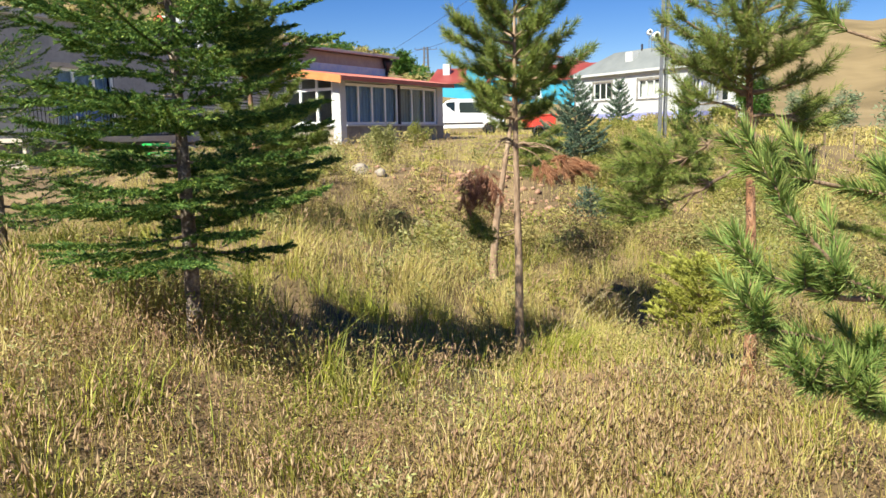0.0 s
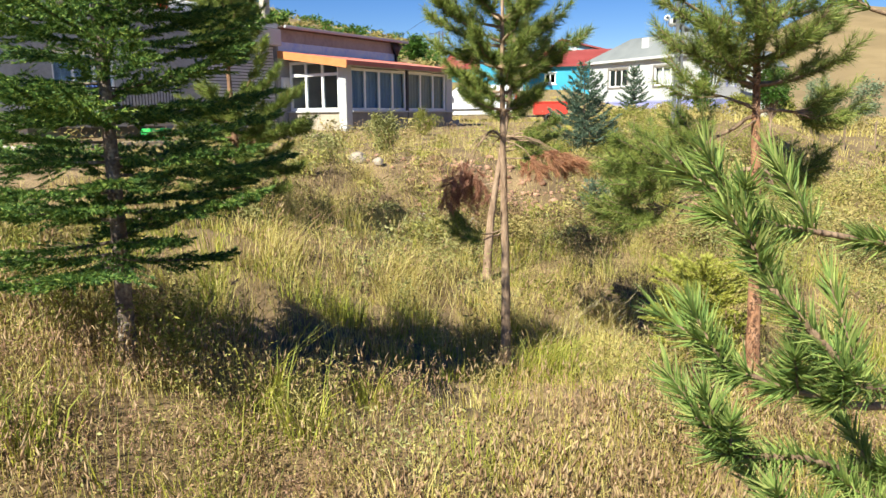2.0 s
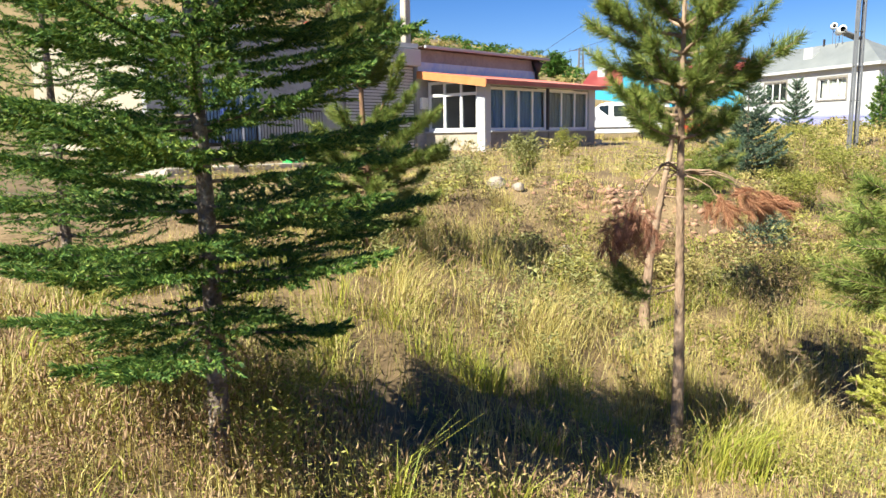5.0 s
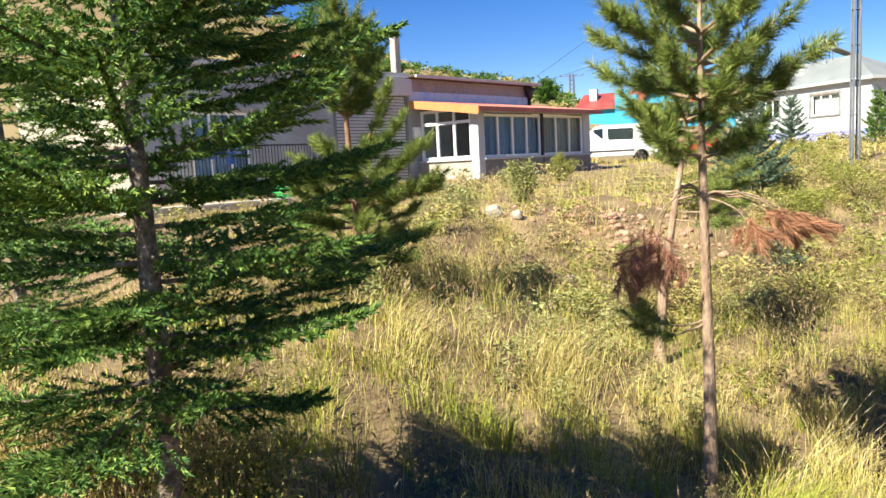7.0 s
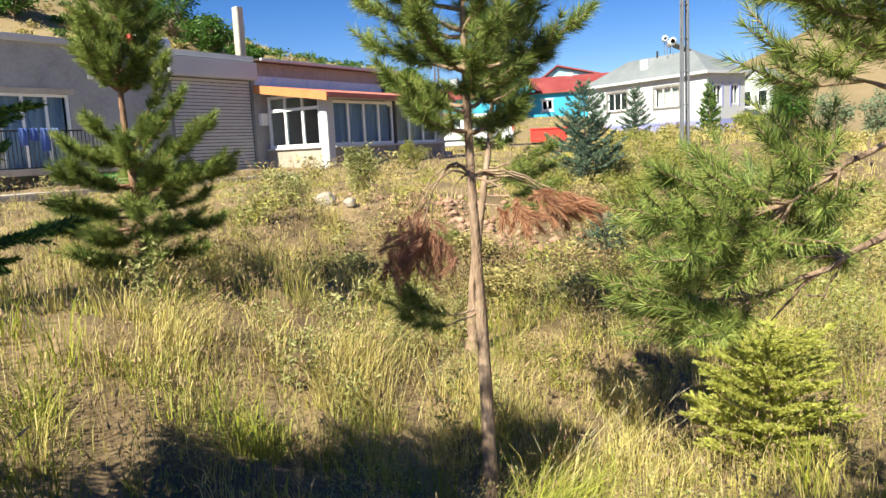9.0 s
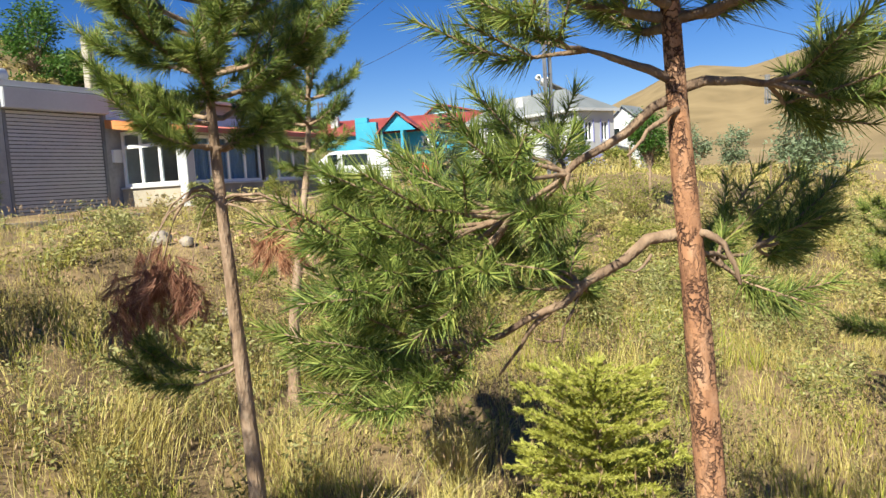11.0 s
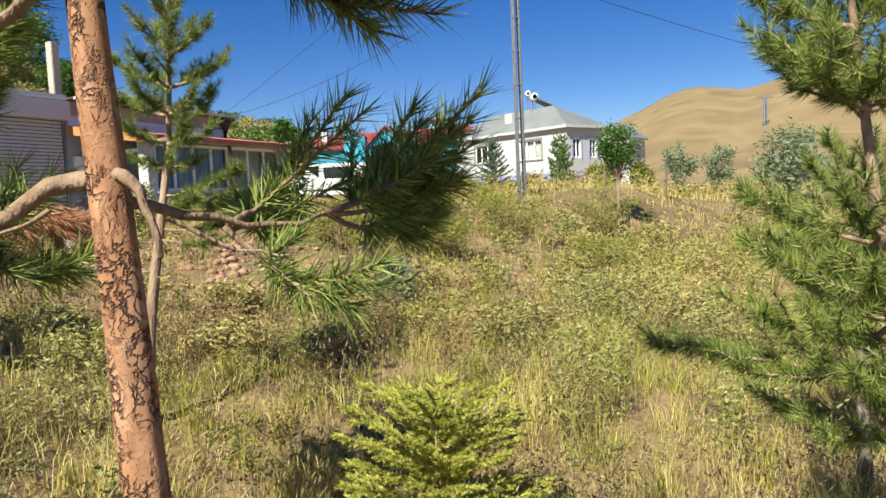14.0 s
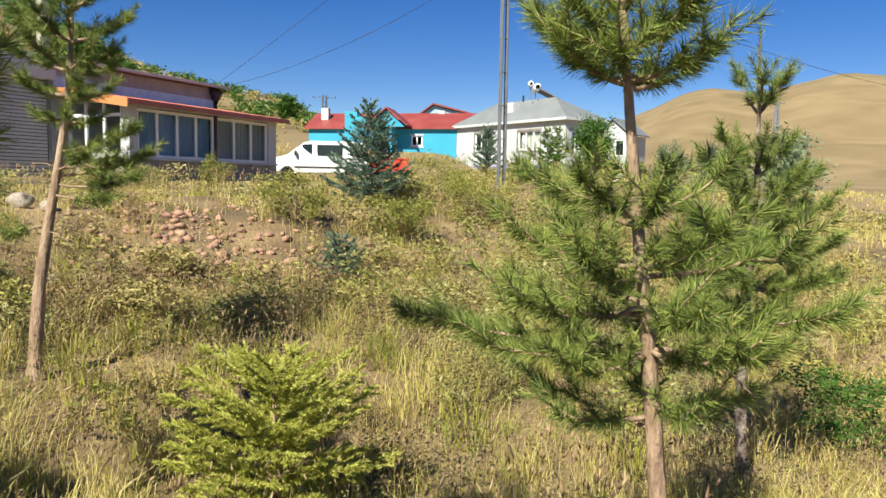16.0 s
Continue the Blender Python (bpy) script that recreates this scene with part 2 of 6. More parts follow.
M_WIRE = mat("black_cable", [(0.03, 0.03, 0.035), (0.05, 0.05, 0.05)], 4, 30, 0.6, 0)
G_CLEAR = glass_mat("window_glass")
RNG = np.random.default_rng(7)


# ---- mesh helpers ----
def obj(name, mesh, material, parent=None, label=""):
    ob = new(name, mesh)
    if material is not None:
        mesh.materials.append(material)
    if parent is not None:
        ob.parent = parent
    if label:
        ob["label"] = label
    return ob


def part(name, bm, material, parent, label="", smooth=False):
    mesh = bpy.data.meshes.new(name)
    bm.normal_update()
    bm.to_mesh(mesh)
    bm.free()
    if smooth:
        mesh.shade_smooth()
    return obj(name, mesh, material, parent, label)


def fast_mesh(name, verts, tris):
    """A mesh from arrays of corners and triangles."""
    mesh = bpy.data.meshes.new(name)
    verts, tris = np.asarray(verts, np.float32), np.asarray(tris, np.int32)
    mesh.vertices.add(len(verts))
    mesh.vertices.foreach_set("co", verts.ravel())
    mesh.loops.add(tris.size)
    mesh.loops.foreach_set("vertex_index", tris.ravel())
    mesh.polygons.add(len(tris))
    mesh.polygons.foreach_set("loop_start", np.arange(0, tris.size, 3, dtype=np.int32))
    mesh.polygons.foreach_set("loop_total", np.full(len(tris), 3, np.int32))
    mesh.update(calc_edges=True)
    return mesh


def thing(name, m=None, label="", category="", group="", kind=""):
    ob = new(name)
    if m is not None:
        ob.matrix_world = m
    return tagged(ob, label, category, group, kind)


def box(bm, x0, x1, y0, y1, z0, z1, bevel=0.0):
    r = bmesh.ops.create_cube(bm, size=1.0)
    for v in r["verts"]:
        v.co = Vector((x0 + (v.co.x + 0.5) * (x1 - x0), y0 + (v.co.y + 0.5) * (y1 - y0), z0 + (v.co.z + 0.5) * (z1 - z0)))
    if bevel:
        edges = list({e for v in r["verts"] for e in v.link_edges})
        bmesh.ops.bevel(bm, geom=edges, offset=bevel, segments=2, affect="EDGES")
    return bm


def boxes(*rows, bevel=0.0):
    bm = bmesh.new()
    for row in rows:
        box(bm, *row, bevel=bevel)
    return bm


def wall_bm(length0, length1, height0, height1, y0, y1, holes):
    """A wall along x with openings (x0, x1, z0, z1) that go through it."""
    bm = bmesh.new()
    cuts = sorted({length0, length1, *[h[0] for h in holes], *[h[1] for h in holes]})
    for a, b in zip(cuts, cuts[1:]):
        inside = sorted((h[2], h[3]) for h in holes if h[0] <= a + 1e-6 and h[1] >= b - 1e-6)
        z = height0
        for lo, hi in inside:
            if lo > z + 1e-6:
                box(bm, a, b, y0, y1, z, lo)
            z = hi
        if z < height1 - 1e-6:
            box(bm, a, b, y0, y1, z, height1)
    bmesh.ops.remove_doubles(bm, verts=bm.verts, dist=0.0005)
    return bm


def unit(v):
    return v / np.maximum(np.linalg.norm(v, axis=-1, keepdims=True), 1e-9)


def sides(d):
    """Two directions square to each direction in d."""
    ref = np.where(np.abs(d[:, 2:3]) > 0.9, np.array([[1.0, 0, 0]]), np.array([[0, 0, 1.0]]))
    a = unit(np.cross(d, ref))
    return a, np.cross(a, d)


def tube(points, radii, n=8, rough=0.0, rng=None):
    """A tapered tube through points: corners and triangles."""
    p = np.asarray(points, float)
    r = np.asarray(radii, float)
    d = unit(np.gradient(p, axis=0))
    a, b = sides(d)
    ang = np.linspace(0, 2 * np.pi, n, endpoint=False)
    rr = r[:, None] * np.ones((1, n))
    if rough and rng is not None:
        rr = rr * (1 + rough * rng.standard_normal(rr.shape))
    v = p[:, None] + rr[..., None] * (np.cos(ang)[None, :, None] * a[:, None] + np.sin(ang)[None, :, None] * b[:, None])
    k = len(p)
    i, j = np.meshgrid(np.arange(k - 1), np.arange(n), indexing="ij")
    q = np.stack([i * n + j, i * n + (j + 1) % n, (i + 1) * n + (j + 1) % n, (i + 1) * n + j], -1).reshape(-1, 4)
    t = np.concatenate([q[:, [0, 1, 2]], q[:, [0, 2, 3]]])
    tip = len(v.reshape(-1, 3))
    v = np.concatenate([v.reshape(-1, 3), p[-1:] + d[-1:] * r[-1]])
    end = np.stack([(k - 1) * n + np.arange(n), (k - 1) * n + (np.arange(n) + 1) % n, np.full(n, tip)], -1)
    return v, np.concatenate([t, end])


def merge(pieces):
    vs, ts, off = [], [], 0
    for v, t in pieces:
        vs.append(v)
        ts.append(t + off)
        off += len(v)
    return np.concatenate(vs), np.concatenate(ts)


def needles(start, way, length, per, size, width, lean, rng, lo=0.0):
    """Needles round shoots: each one a slim triangle. start, way (n x 3), length (n), per: needles on each shoot."""
    n = len(start)
    s = lo + (1 - lo) * rng.random((n, per))
    a, b = sides(way)
    ang = rng.random((n, per)) * 2 * np.pi
    radial = np.cos(ang)[..., None] * a[:, None] + np.sin(ang)[..., None] * b[:, None]
    tilt = lean * (0.75 + 0.5 * rng.random((n, per))) * (1 - 0.55 * s ** 3)
    d = np.cos(tilt)[..., None] * way[:, None] + np.sin(tilt)[..., None] * radial
    base = start[:, None] + way[:, None] * (s * length[:, None])[..., None]
    ln = size * (0.75 + 0.5 * rng.random((n, per)))
    base, d, ln = base.reshape(-1, 3), d.reshape(-1, 3), ln.reshape(-1)
    a2, b2 = sides(d)
    spin = rng.random(len(d)) * np.pi
    side = (np.cos(spin)[:, None] * a2 + np.sin(spin)[:, None] * b2) * width / 2
    v = np.stack([base - side, base + side, base + d * ln[:, None]], 1).reshape(-1, 3)
    return v, np.arange(len(v)).reshape(-1, 3)


def curve_points(start, end, sag, k=7):
    """A bowed line from start to end; sag lifts (or drops) its middle."""
    s = np.linspace(0, 1, k)[:, None]
    p = np.asarray(start) * (1 - s) + np.asarray(end) * s
    p[:, 2] += (4 * s * (1 - s))[:, 0] * sag
    return p


# ---- the ground ----
def smooth(a, b, v):
    s = np.clip((v - a) / (b - a), 0, 1)
    return s * s * (3 - 2 * s)


def ground(x, y):
    """Height of the ground: a hollow below a bank, a terrace with houses, and dry hills round it."""
    x, y = np.asarray(x, float), np.asarray(y, float)
    q = 0.67 * (y - 14.4) - 0.74 * (x + 2.2)
    h = -0.32 + 0.0 * x
    h = h + 0.74 * np.exp(-(((x + 2.6) / 2.2) ** 2)) * (1 - smooth(9, 13, y))
    line = (y - 7.6) - 0.33 * (x - 0.7)
    h = h - 0.56 * np.exp(-((line / np.where(line < 0, 1.7, 2.7)) ** 2)) * smooth(-1.6, 1.4, x)
    h = h - 0.28 * np.exp(-((x - 3.0) / 2.0) ** 2 - ((y - 13.6) / 1.8) ** 2) - 0.6 * smooth(4.2, 8, x) * (1 - smooth(12, 22, y))
    bank = smooth(-3.6, 0.4, q)
    h = h * (1 - bank) + bank * (0.62 + 0.035 * np.clip(q, 0, 14))
    h = h + 0.55 * bank * smooth(3, 7, x) * smooth(20, 26, y) * (1 - smooth(8, 13, x))
    r, az = np.hypot(x - 2, y - 3), np.degrees(np.arctan2(x - 2, y - 3))
    h = h + 2.3 * smooth(45, 62, y) * smooth(7.5, 3, x) * (1 - smooth(30, 60, np.abs(x))) * (1 - smooth(70, 100, r))
    left = np.interp(az, [-180, -75, -45, -32, -24.5, -21, -18, -15, -12, -9, -6.5, -3, 180], [9, 13, 14.0, 11.9, 9.1, 7.7, 7.0, 6.45, 6.0, 5.0, 3.2, 0, 0])
    left = left * (1 - smooth(120, 150, np.abs(az)))
    h = h + np.tan(np.radians(left)) * np.minimum(r, 115) * smooth(42, 112, r) * (1 - 0.35 * smooth(130, 260, r))
    right = np.interp(az, [-180, 7, 10, 12, 14, 16, 18.3, 20, 23, 25.5, 28.2, 31, 40, 60, 110, 180], [0, 0, 2.4, 4.0, 5.0, 5.8, 6.9, 7.1, 6.6, 7.2, 7.8, 7.4, 8.2, 9, 6, 0])
    ripple = 0.6 * np.sin(az * 0.9 + r * 0.02) + 0.4 * np.sin(az * 2.3)
    h = h + np.tan(np.radians(np.maximum(right + 0.012 * ripple * (right > 1), 0))) * np.minimum(r, 290) * smooth(95, 285, r)
    h = h + 0.035 * np.sin(2.1 * x + 0.7 * y) * np.sin(1.7 * y - 0.4 * x) + 0.02 * np.sin(5.3 * x) * np.sin(4.7 * y + 1)
    near = (1 - smooth(16, 24, y)) * smooth(-9, -6, x) * (1 - smooth(10, 14, x))
    h = h + near * (0.055 * np.sin(3.1 * x + 1.3 * np.sin(1.9 * y)) * np.sin(2.7 * y + 0.8) + 0.03 * np.sin(7.3 * x + 2.0) * np.sin(6.1 * y + 3.1 * x))
    return h


def gz(x, y):
    return float(ground(x, y))


rings = np.concatenate([np.linspace(0, 26, 105), 26 + np.geomspace(0.4, 2400, 110)])
turns = np.linspace(0, 2 * np.pi, 361)[:-1]
rr, aa = np.meshgrid(rings, turns, indexing="ij")
gx, gy = 2 + rr * np.sin(aa), 5 + rr * np.cos(aa)
gv = np.stack([gx, gy, ground(gx, gy)], -1).reshape(-1, 3)
i, j = np.meshgrid(np.arange(len(rings) - 1), np.arange(360), indexing="ij")
gq = np.stack([i * 360 + j, i * 360 + (j + 1) % 360, (i + 1) * 360 + (j + 1) % 360, (i + 1) * 360 + j], -1).reshape(-1, 4)
gm = fast_mesh("ground", gv, np.concatenate([gq[:, [0, 2, 1]], gq[:, [0, 3, 2]]]))
gm.shade_smooth()


def ground_material():
    m = mat("ground_soil_and_dry_grass", [(0.06, 0.04, 0.02), (0.175, 0.118, 0.058), (0.38, 0.265, 0.135)], 0.9, 22, 0.95, 0.6)
    t = m.node_tree
    b = t.nodes["Principled BSDF"]
    base = b.inputs["Base Color"].links[0].from_socket
    co = t.nodes.new("ShaderNodeTexCoord")
    sep = t.nodes.new("ShaderNodeSeparateXYZ")
    t.links.new(co.outputs["Object"], sep.inputs[0])
    n = t.nodes.new("ShaderNodeTexNoise")
    n.inputs["Scale"].default_value, n.inputs["Detail"].default_value = 0.06, 14
    n.inputs["Distortion"].default_value = 0.8
    t.links.new(co.outputs["Object"], n.inputs[0])
    ramp = t.nodes.new("ShaderNodeValToRGB")
    for k, (p, c) in enumerate(((0.3, (0.165, 0.118, 0.052)), (0.5, (0.225, 0.162, 0.076)), (0.7, (0.28, 0.205, 0.10)))):
        e = ramp.color_ramp.elements[k] if k < 2 else ramp.color_ramp.elements.new(p)
        e.position, e.color = p, (*c, 1)
    t.links.new(n.outputs[0], ramp.inputs[0])
    far = t.nodes.new("ShaderNodeMapRange")
    far.inputs[1].default_value, far.inputs[2].default_value = 22, 40
    t.links.new(sep.outputs[1], far.inputs[0])
    mx = t.nodes.new("ShaderNodeMix")
    mx.data_type = "RGBA"
    t.links.new(far.outputs[0], mx.inputs[0])
    t.links.new(base, mx.inputs[6])
    t.links.new(ramp.outputs[0], mx.inputs[7])
    t.links.new(mx.outputs[2], b.inputs["Base Color"])
    return m


ground_ob = tagged(obj("ground", gm, ground_material()), "uneven dry ground rising to bare brown hills", "ground", kind="structure")


# ---- trees ----
def pine(label, base, lean, height, radius, whorls, bark, leaf, rng, limbs=(), per=125, tuft=0.068, thick=0.0042, group="", bare=(), n_trunk=10, wob=0.02, shoot=0.75, limb_bark=None, candle=False, lines=()):
    """A young pine. whorls: (height, reach, limbs, lift); limbs: further limbs given one by one as (height, compass, reach, lift, sag, radius, leafy from, needles)."""
    x, y = base
    z0 = gz(x, y) - 0.05
    limb_bark = limb_bark or bark
    tree = thing("pine_tree", pose(x, y, z0), label, "pine tree", group)
    k = 26
    s = np.linspace(0, 1, k)
    wobx, woby = rng.standard_normal(2) * wob
    p = np.stack([lean[0] * s * height + wobx * np.sin(s * 7), lean[1] * s * height + woby * np.sin(s * 6 + 1), s * height], -1)
    rad = radius * (1 - 0.86 * s) * (1 + 0.5 * np.exp(-s * height / 0.08))
    v, t = tube(p, rad, n_trunk, 0.045, rng)
    tm = fast_mesh("trunk", v, t)
    tm.shade_smooth()
    obj("trunk", tm, bark, tree)
    zs = p[:, 2]

    def at(z):
        return np.array([np.interp(z, zs, p[:, 0]), np.interp(z, zs, p[:, 1]), z])

    starts, ways, lens = [], [], []
    dead = {}

    def branch(z, compass, reach, lift, sag, r, leafy, store, line=None):
        if line is None:
            a = math.radians(compass)
            st = at(z)
            en = st + np.array([math.sin(a) * reach, math.cos(a) * reach, lift])
            pts = curve_points(st, en, sag, 8)
        else:
            ln_ = np.array(line, float) - np.array([x, y, z0])
            run = np.concatenate([[0], np.cumsum(np.linalg.norm(np.diff(ln_, axis=0), axis=1))])
            reach = run[-1]
            pts = np.stack([np.interp(np.linspace(0, reach, 8), run, ln_[:, c]) for c in range(3)], -1)
            pts[1:-1] = 0.25 * pts[:-2] + 0.5 * pts[1:-1] + 0.25 * pts[2:]
        pts[1:-1] += rng.standard_normal((6, 3)) * 0.012 * reach
        bv, bt = tube(pts, np.linspace(r, r * (0.3 if line is None else 0.4), 8), 8, 0.06, rng)
        bmsh = fast_mesh("limb", bv, bt)
        bmsh.shade_smooth()
        obj("limb", bmsh, limb_bark, tree)
        if store is None and line is not None:
            return
        if store is None:
            for q in (0.45, 0.65, 0.85):
                st2 = pts[int(q * 7)]
                d2 = unit((pts[-1] - pts[0] + rng.standard_normal(3) * reach * 0.6)[None])[0]
                en2 = st2 + d2 * reach * 0.25
                tv, tt = tube(curve_points(st2, en2, 0.01, 4), np.linspace(r * 0.4, r * 0.12, 4), 5)
                obj("twig", fast_mesh("twig", tv, tt), limb_bark, tree)
            return
        stt, wy, ln = store
        d = unit(pts[-1:] - pts[-3:-2])[0]
        stt.append(pts[-1] - d * 0.05)
        wy.append(unit((d + np.array([0, 0, 0.35]))[None])[0])
        ln.append((0.16 + 0.1 * rng.random()) * shoot)
        if leafy > 0.9:
            # a dead mass hanging from the end of the limb
            red = store is dead.get("red")
            for _ in range(11 if red else 20):
                stt.append(pts[-1] + rng.standard_normal(3) * (np.array([0.05, 0.05, 0.02]) if red else np.array([0.06, 0.06, 0.055])))
                wy.append(unit((d * (1.1 if red else 0.25) + rng.standard_normal(3) * 0.5 + np.array([0, 0, -0.15 if red else -0.9]))[None])[0])
                ln.append(0.07 + 0.10 * rng.random())
            return
        if candle:
            # long fresh shoots that turn up like candles, on a needled limb
            for q in np.linspace(leafy, 1.0, max(3, int(reach / 0.17))):
                i0 = min(int(q * 7), 6)
                along = unit((pts[i0 + 1] - pts[i0])[None])[0]
                across = unit(np.cross(along, [0, 0, 1.0])[None])[0]
                for sgn in (-1, 1):
                    if rng.random() < 0.4:
                        continue
                    stt.append(pts[i0 + (q > 0.99)])
                    wy.append(unit((along * 0.45 + across * sgn * (0.25 + 0.45 * rng.random()) + np.array([0, 0, 0.5 + 0.5 * rng.random()]))[None])[0])
                    ln.append(0.07 + 0.08 * rng.random())
                stt.append(pts[i0])
                wy.append(along)
                ln.append(reach / 7)
            stt.append(pts[-1])
            wy.append(unit((d * 0.6 + np.array([0, 0, 0.8]))[None])[0])
            ln.append(0.11)
            return
        for q in np.arange(leafy, 1.0, 0.085 / max(reach, 0.15)):
            w = q * 7
            i0 = min(int(w), 6)
            pt = pts[i0] * (1 - w + i0) + pts[i0 + 1] * (w - i0)
            along = unit((pts[i0 + 1] - pts[i0])[None])[0]
            across = unit(np.cross(along, [0, 0, 1.0])[None])[0]
            for sgn in (-1, 1):
                if rng.random() < 0.34:
                    continue
                wd = unit((along * (0.7 + 0.4 * rng.random()) + across * sgn * (0.5 + 0.5 * rng.random()) + np.array([0, 0, 0.95 * rng.random() + 0.12]))[None])[0]
                le = (0.10 + 0.24 * rng.random()) * (1.15 - 0.4 * q) * shoot
                stt.append(pt)
                wy.append(wd)
                ln.append(le)
            stt.append(pt)
            wy.append(along)
            ln.append(0.07)

    green = (starts, ways, lens)
    for z, reach, n, lift in whorls:
        a0 = rng.random() * 360
        for m_ in range(n):
            branch(z + rng.normal() * 0.02, a0 + 360 * m_ / n + rng.normal() * 14, reach * (0.75 + 0.4 * rng.random()), reach * lift * (0.7 + 0.5 * rng.random()), -0.06 * reach, max(0.005, radius * 0.28), 0.3, green)
    for z, compass, reach, lift, sag, r, leafy, kind in limbs:
        if kind == "green":
            branch(z, compass, reach, lift, sag, r, leafy, green)
        elif kind == "bare":
            branch(z, compass, reach, lift, sag, r, leafy, None)
        else:
            branch(z, compass, reach, lift, sag, r, leafy, dead.setdefault(kind, ([], [], [])))
    for line, r, leafy, kind in lines:
        branch(0, 0, 0, 0, 0, r, leafy, green if kind == "green" else None if kind == "bare" else dead.setdefault(kind, ([], [], [])), line)
    top = at(height)
    if whorls:
        starts.append(top - np.array([0, 0, 0.25]))
        ways.append(np.array([lean[0], lean[1], 1.0]) / np.linalg.norm([lean[0], lean[1], 1.0]))
        lens.append(0.34)
    S, W, L = np.array(starts), np.array(ways), np.array(lens)
    v1 = needles(S, W, L, per, tuft * 1.1, thick, 0.75 if candle else 1.0, rng)
    stems = [tube(np.stack([a_, a_ + b_ * c_]), [0.0035, 0.002], 4) for a_, b_, c_ in zip(S, W, L)]
    crown = fast_mesh("crown", *v1)
    obj("crown", crown, leaf, tree)
    tagged(obj("twig_mass", fast_mesh("twig_mass", *merge(stems)), limb_bark, tree), kind="stuff")
    for kind, (a_, b_, c_) in dead.items():
        dv = needles(np.array(a_), np.array(b_), np.array(c_), int(per * (0.8 if kind == "red" else 0.42)), tuft, thick * 0.85, 0.55, rng)
        obj("dead_needles", fast_mesh("dead_needles", *dv), M_DEAD if kind == "red" else M_DEADB, tree, "dead red-brown needles" if kind == "red" else "dead dark brown needles")
    return tree


def fir(label, base, height, reach, low, bark, leaf, rng, radius=0.05, gap=0.16, fan=8, needle=0.019, width=0.0042, per_m=150, droop=-0.1, lift=0.10, name="fir_tree", shape=0.8, group="", category="fir tree", side=0.075):
    """A fir or spruce: whorls of flat sprays, with twigs on both sides and short needles all round them."""
    x, y = base
    z0 = gz(x, y) - 0.04
    tree = thing(name, pose(x, y, z0), label, category, group)
    s = np.linspace(0, 1, 22)
    p = np.stack([0.015 * np.sin(s * 5), 0.015 * np.cos(s * 4), s * height], -1)
    v, t = tube(p, radius * (1 - 0.9 * s) * (1 + 0.4 * np.exp(-s * height / 0.08)), 10, 0.05, rng)
    tm = fast_mesh("trunk", v, t)
    tm.shade_smooth()
    obj("trunk", tm, bark, tree)
    S, W, L, wood = [], [], [], []
    z = low
    while z < height * 0.97:
        f = (z - low) / (height - low)
        rl = reach * (1 - f) ** shape * (0.75 + 0.25 * smooth(0, 0.12, f)) + 0.04
        n = max(4, int(fan * (1 - 0.45 * f) * (0.82 + 0.18 * smooth(0, 0.25, f))))
        a0 = rng.random() * 6.28
        for m_ in range(n):
            a = a0 + 6.283 * m_ / n + rng.normal() * 0.18
            le = rl * (0.68 + 0.42 * rng.random())
            st = np.array([0, 0, z + rng.normal() * gap * 0.25])
            out = np.array([math.sin(a), math.cos(a), 0])
            en = st + out * le + np.array([0, 0, le * (lift + 0.5 * f + rng.normal() * 0.06)])
            pts = curve_points(st, en, droop * le, 7)
            wood.append(tube(pts, np.linspace(max(0.004, radius * 0.22 * (1 - f)), 0.0025, 7), 5))
            across = np.array([out[1], -out[0], 0])
            step = side
            for q in np.arange(0.1, 1.0, step / le):
                w = q * 6
                i0 = min(int(w), 5)
                pt = pts[i0] * (1 - w + i0) + pts[i0 + 1] * (w - i0)
                along = unit((pts[i0 + 1] - pts[i0])[None])[0]
                tl = (0.10 + 0.5 * le * (1 - q) * min(1, q * 3)) * (0.6 + 0.5 * rng.random())
                tl = min(tl, 0.38)
                for sg in (-1, 1):
                    wd = unit((along * 0.85 + across * sg * (0.7 + 0.3 * rng.random()) + np.array([0, 0, rng.normal() * 0.13 - 0.04]))[None])[0]
                    S.append(pt)
                    W.append(wd)
                    L.append(tl)
                    if tl > 0.16 and rng.random() < 0.8:
                        S.append(pt + wd * tl * 0.45)
                        W.append(unit((wd + along * 0.8 + rng.normal(size=3) * 0.12)[None])[0])
                        L.append(tl * 0.5)
                S.append(pt)
                W.append(along)
                L.append(step * 1.15)
            S.append(pts[-1])
            W.append(unit((pts[-1] - pts[-2])[None])[0])
            L.append(0.07)
        z += gap * (0.75 + 0.5 * rng.random()) * (1 - 0.3 * f)
    S.append(np.array([0, 0, height - 0.1]))
    W.append(np.array([0, 0, 1.0]))
    L.append(0.22)
    S, W, L = np.array(S), np.array(W), np.array(L)
    per = int(max(6, per_m * float(np.mean(L))))
    tagged(obj("branch_mass", fast_mesh("branch_mass", *merge(wood)), bark, tree), kind="stuff")
    obj("crown", fast_mesh("crown", *needles(S, W, L, per, needle, width, 0.85, rng)), leaf, tree)
    return tree


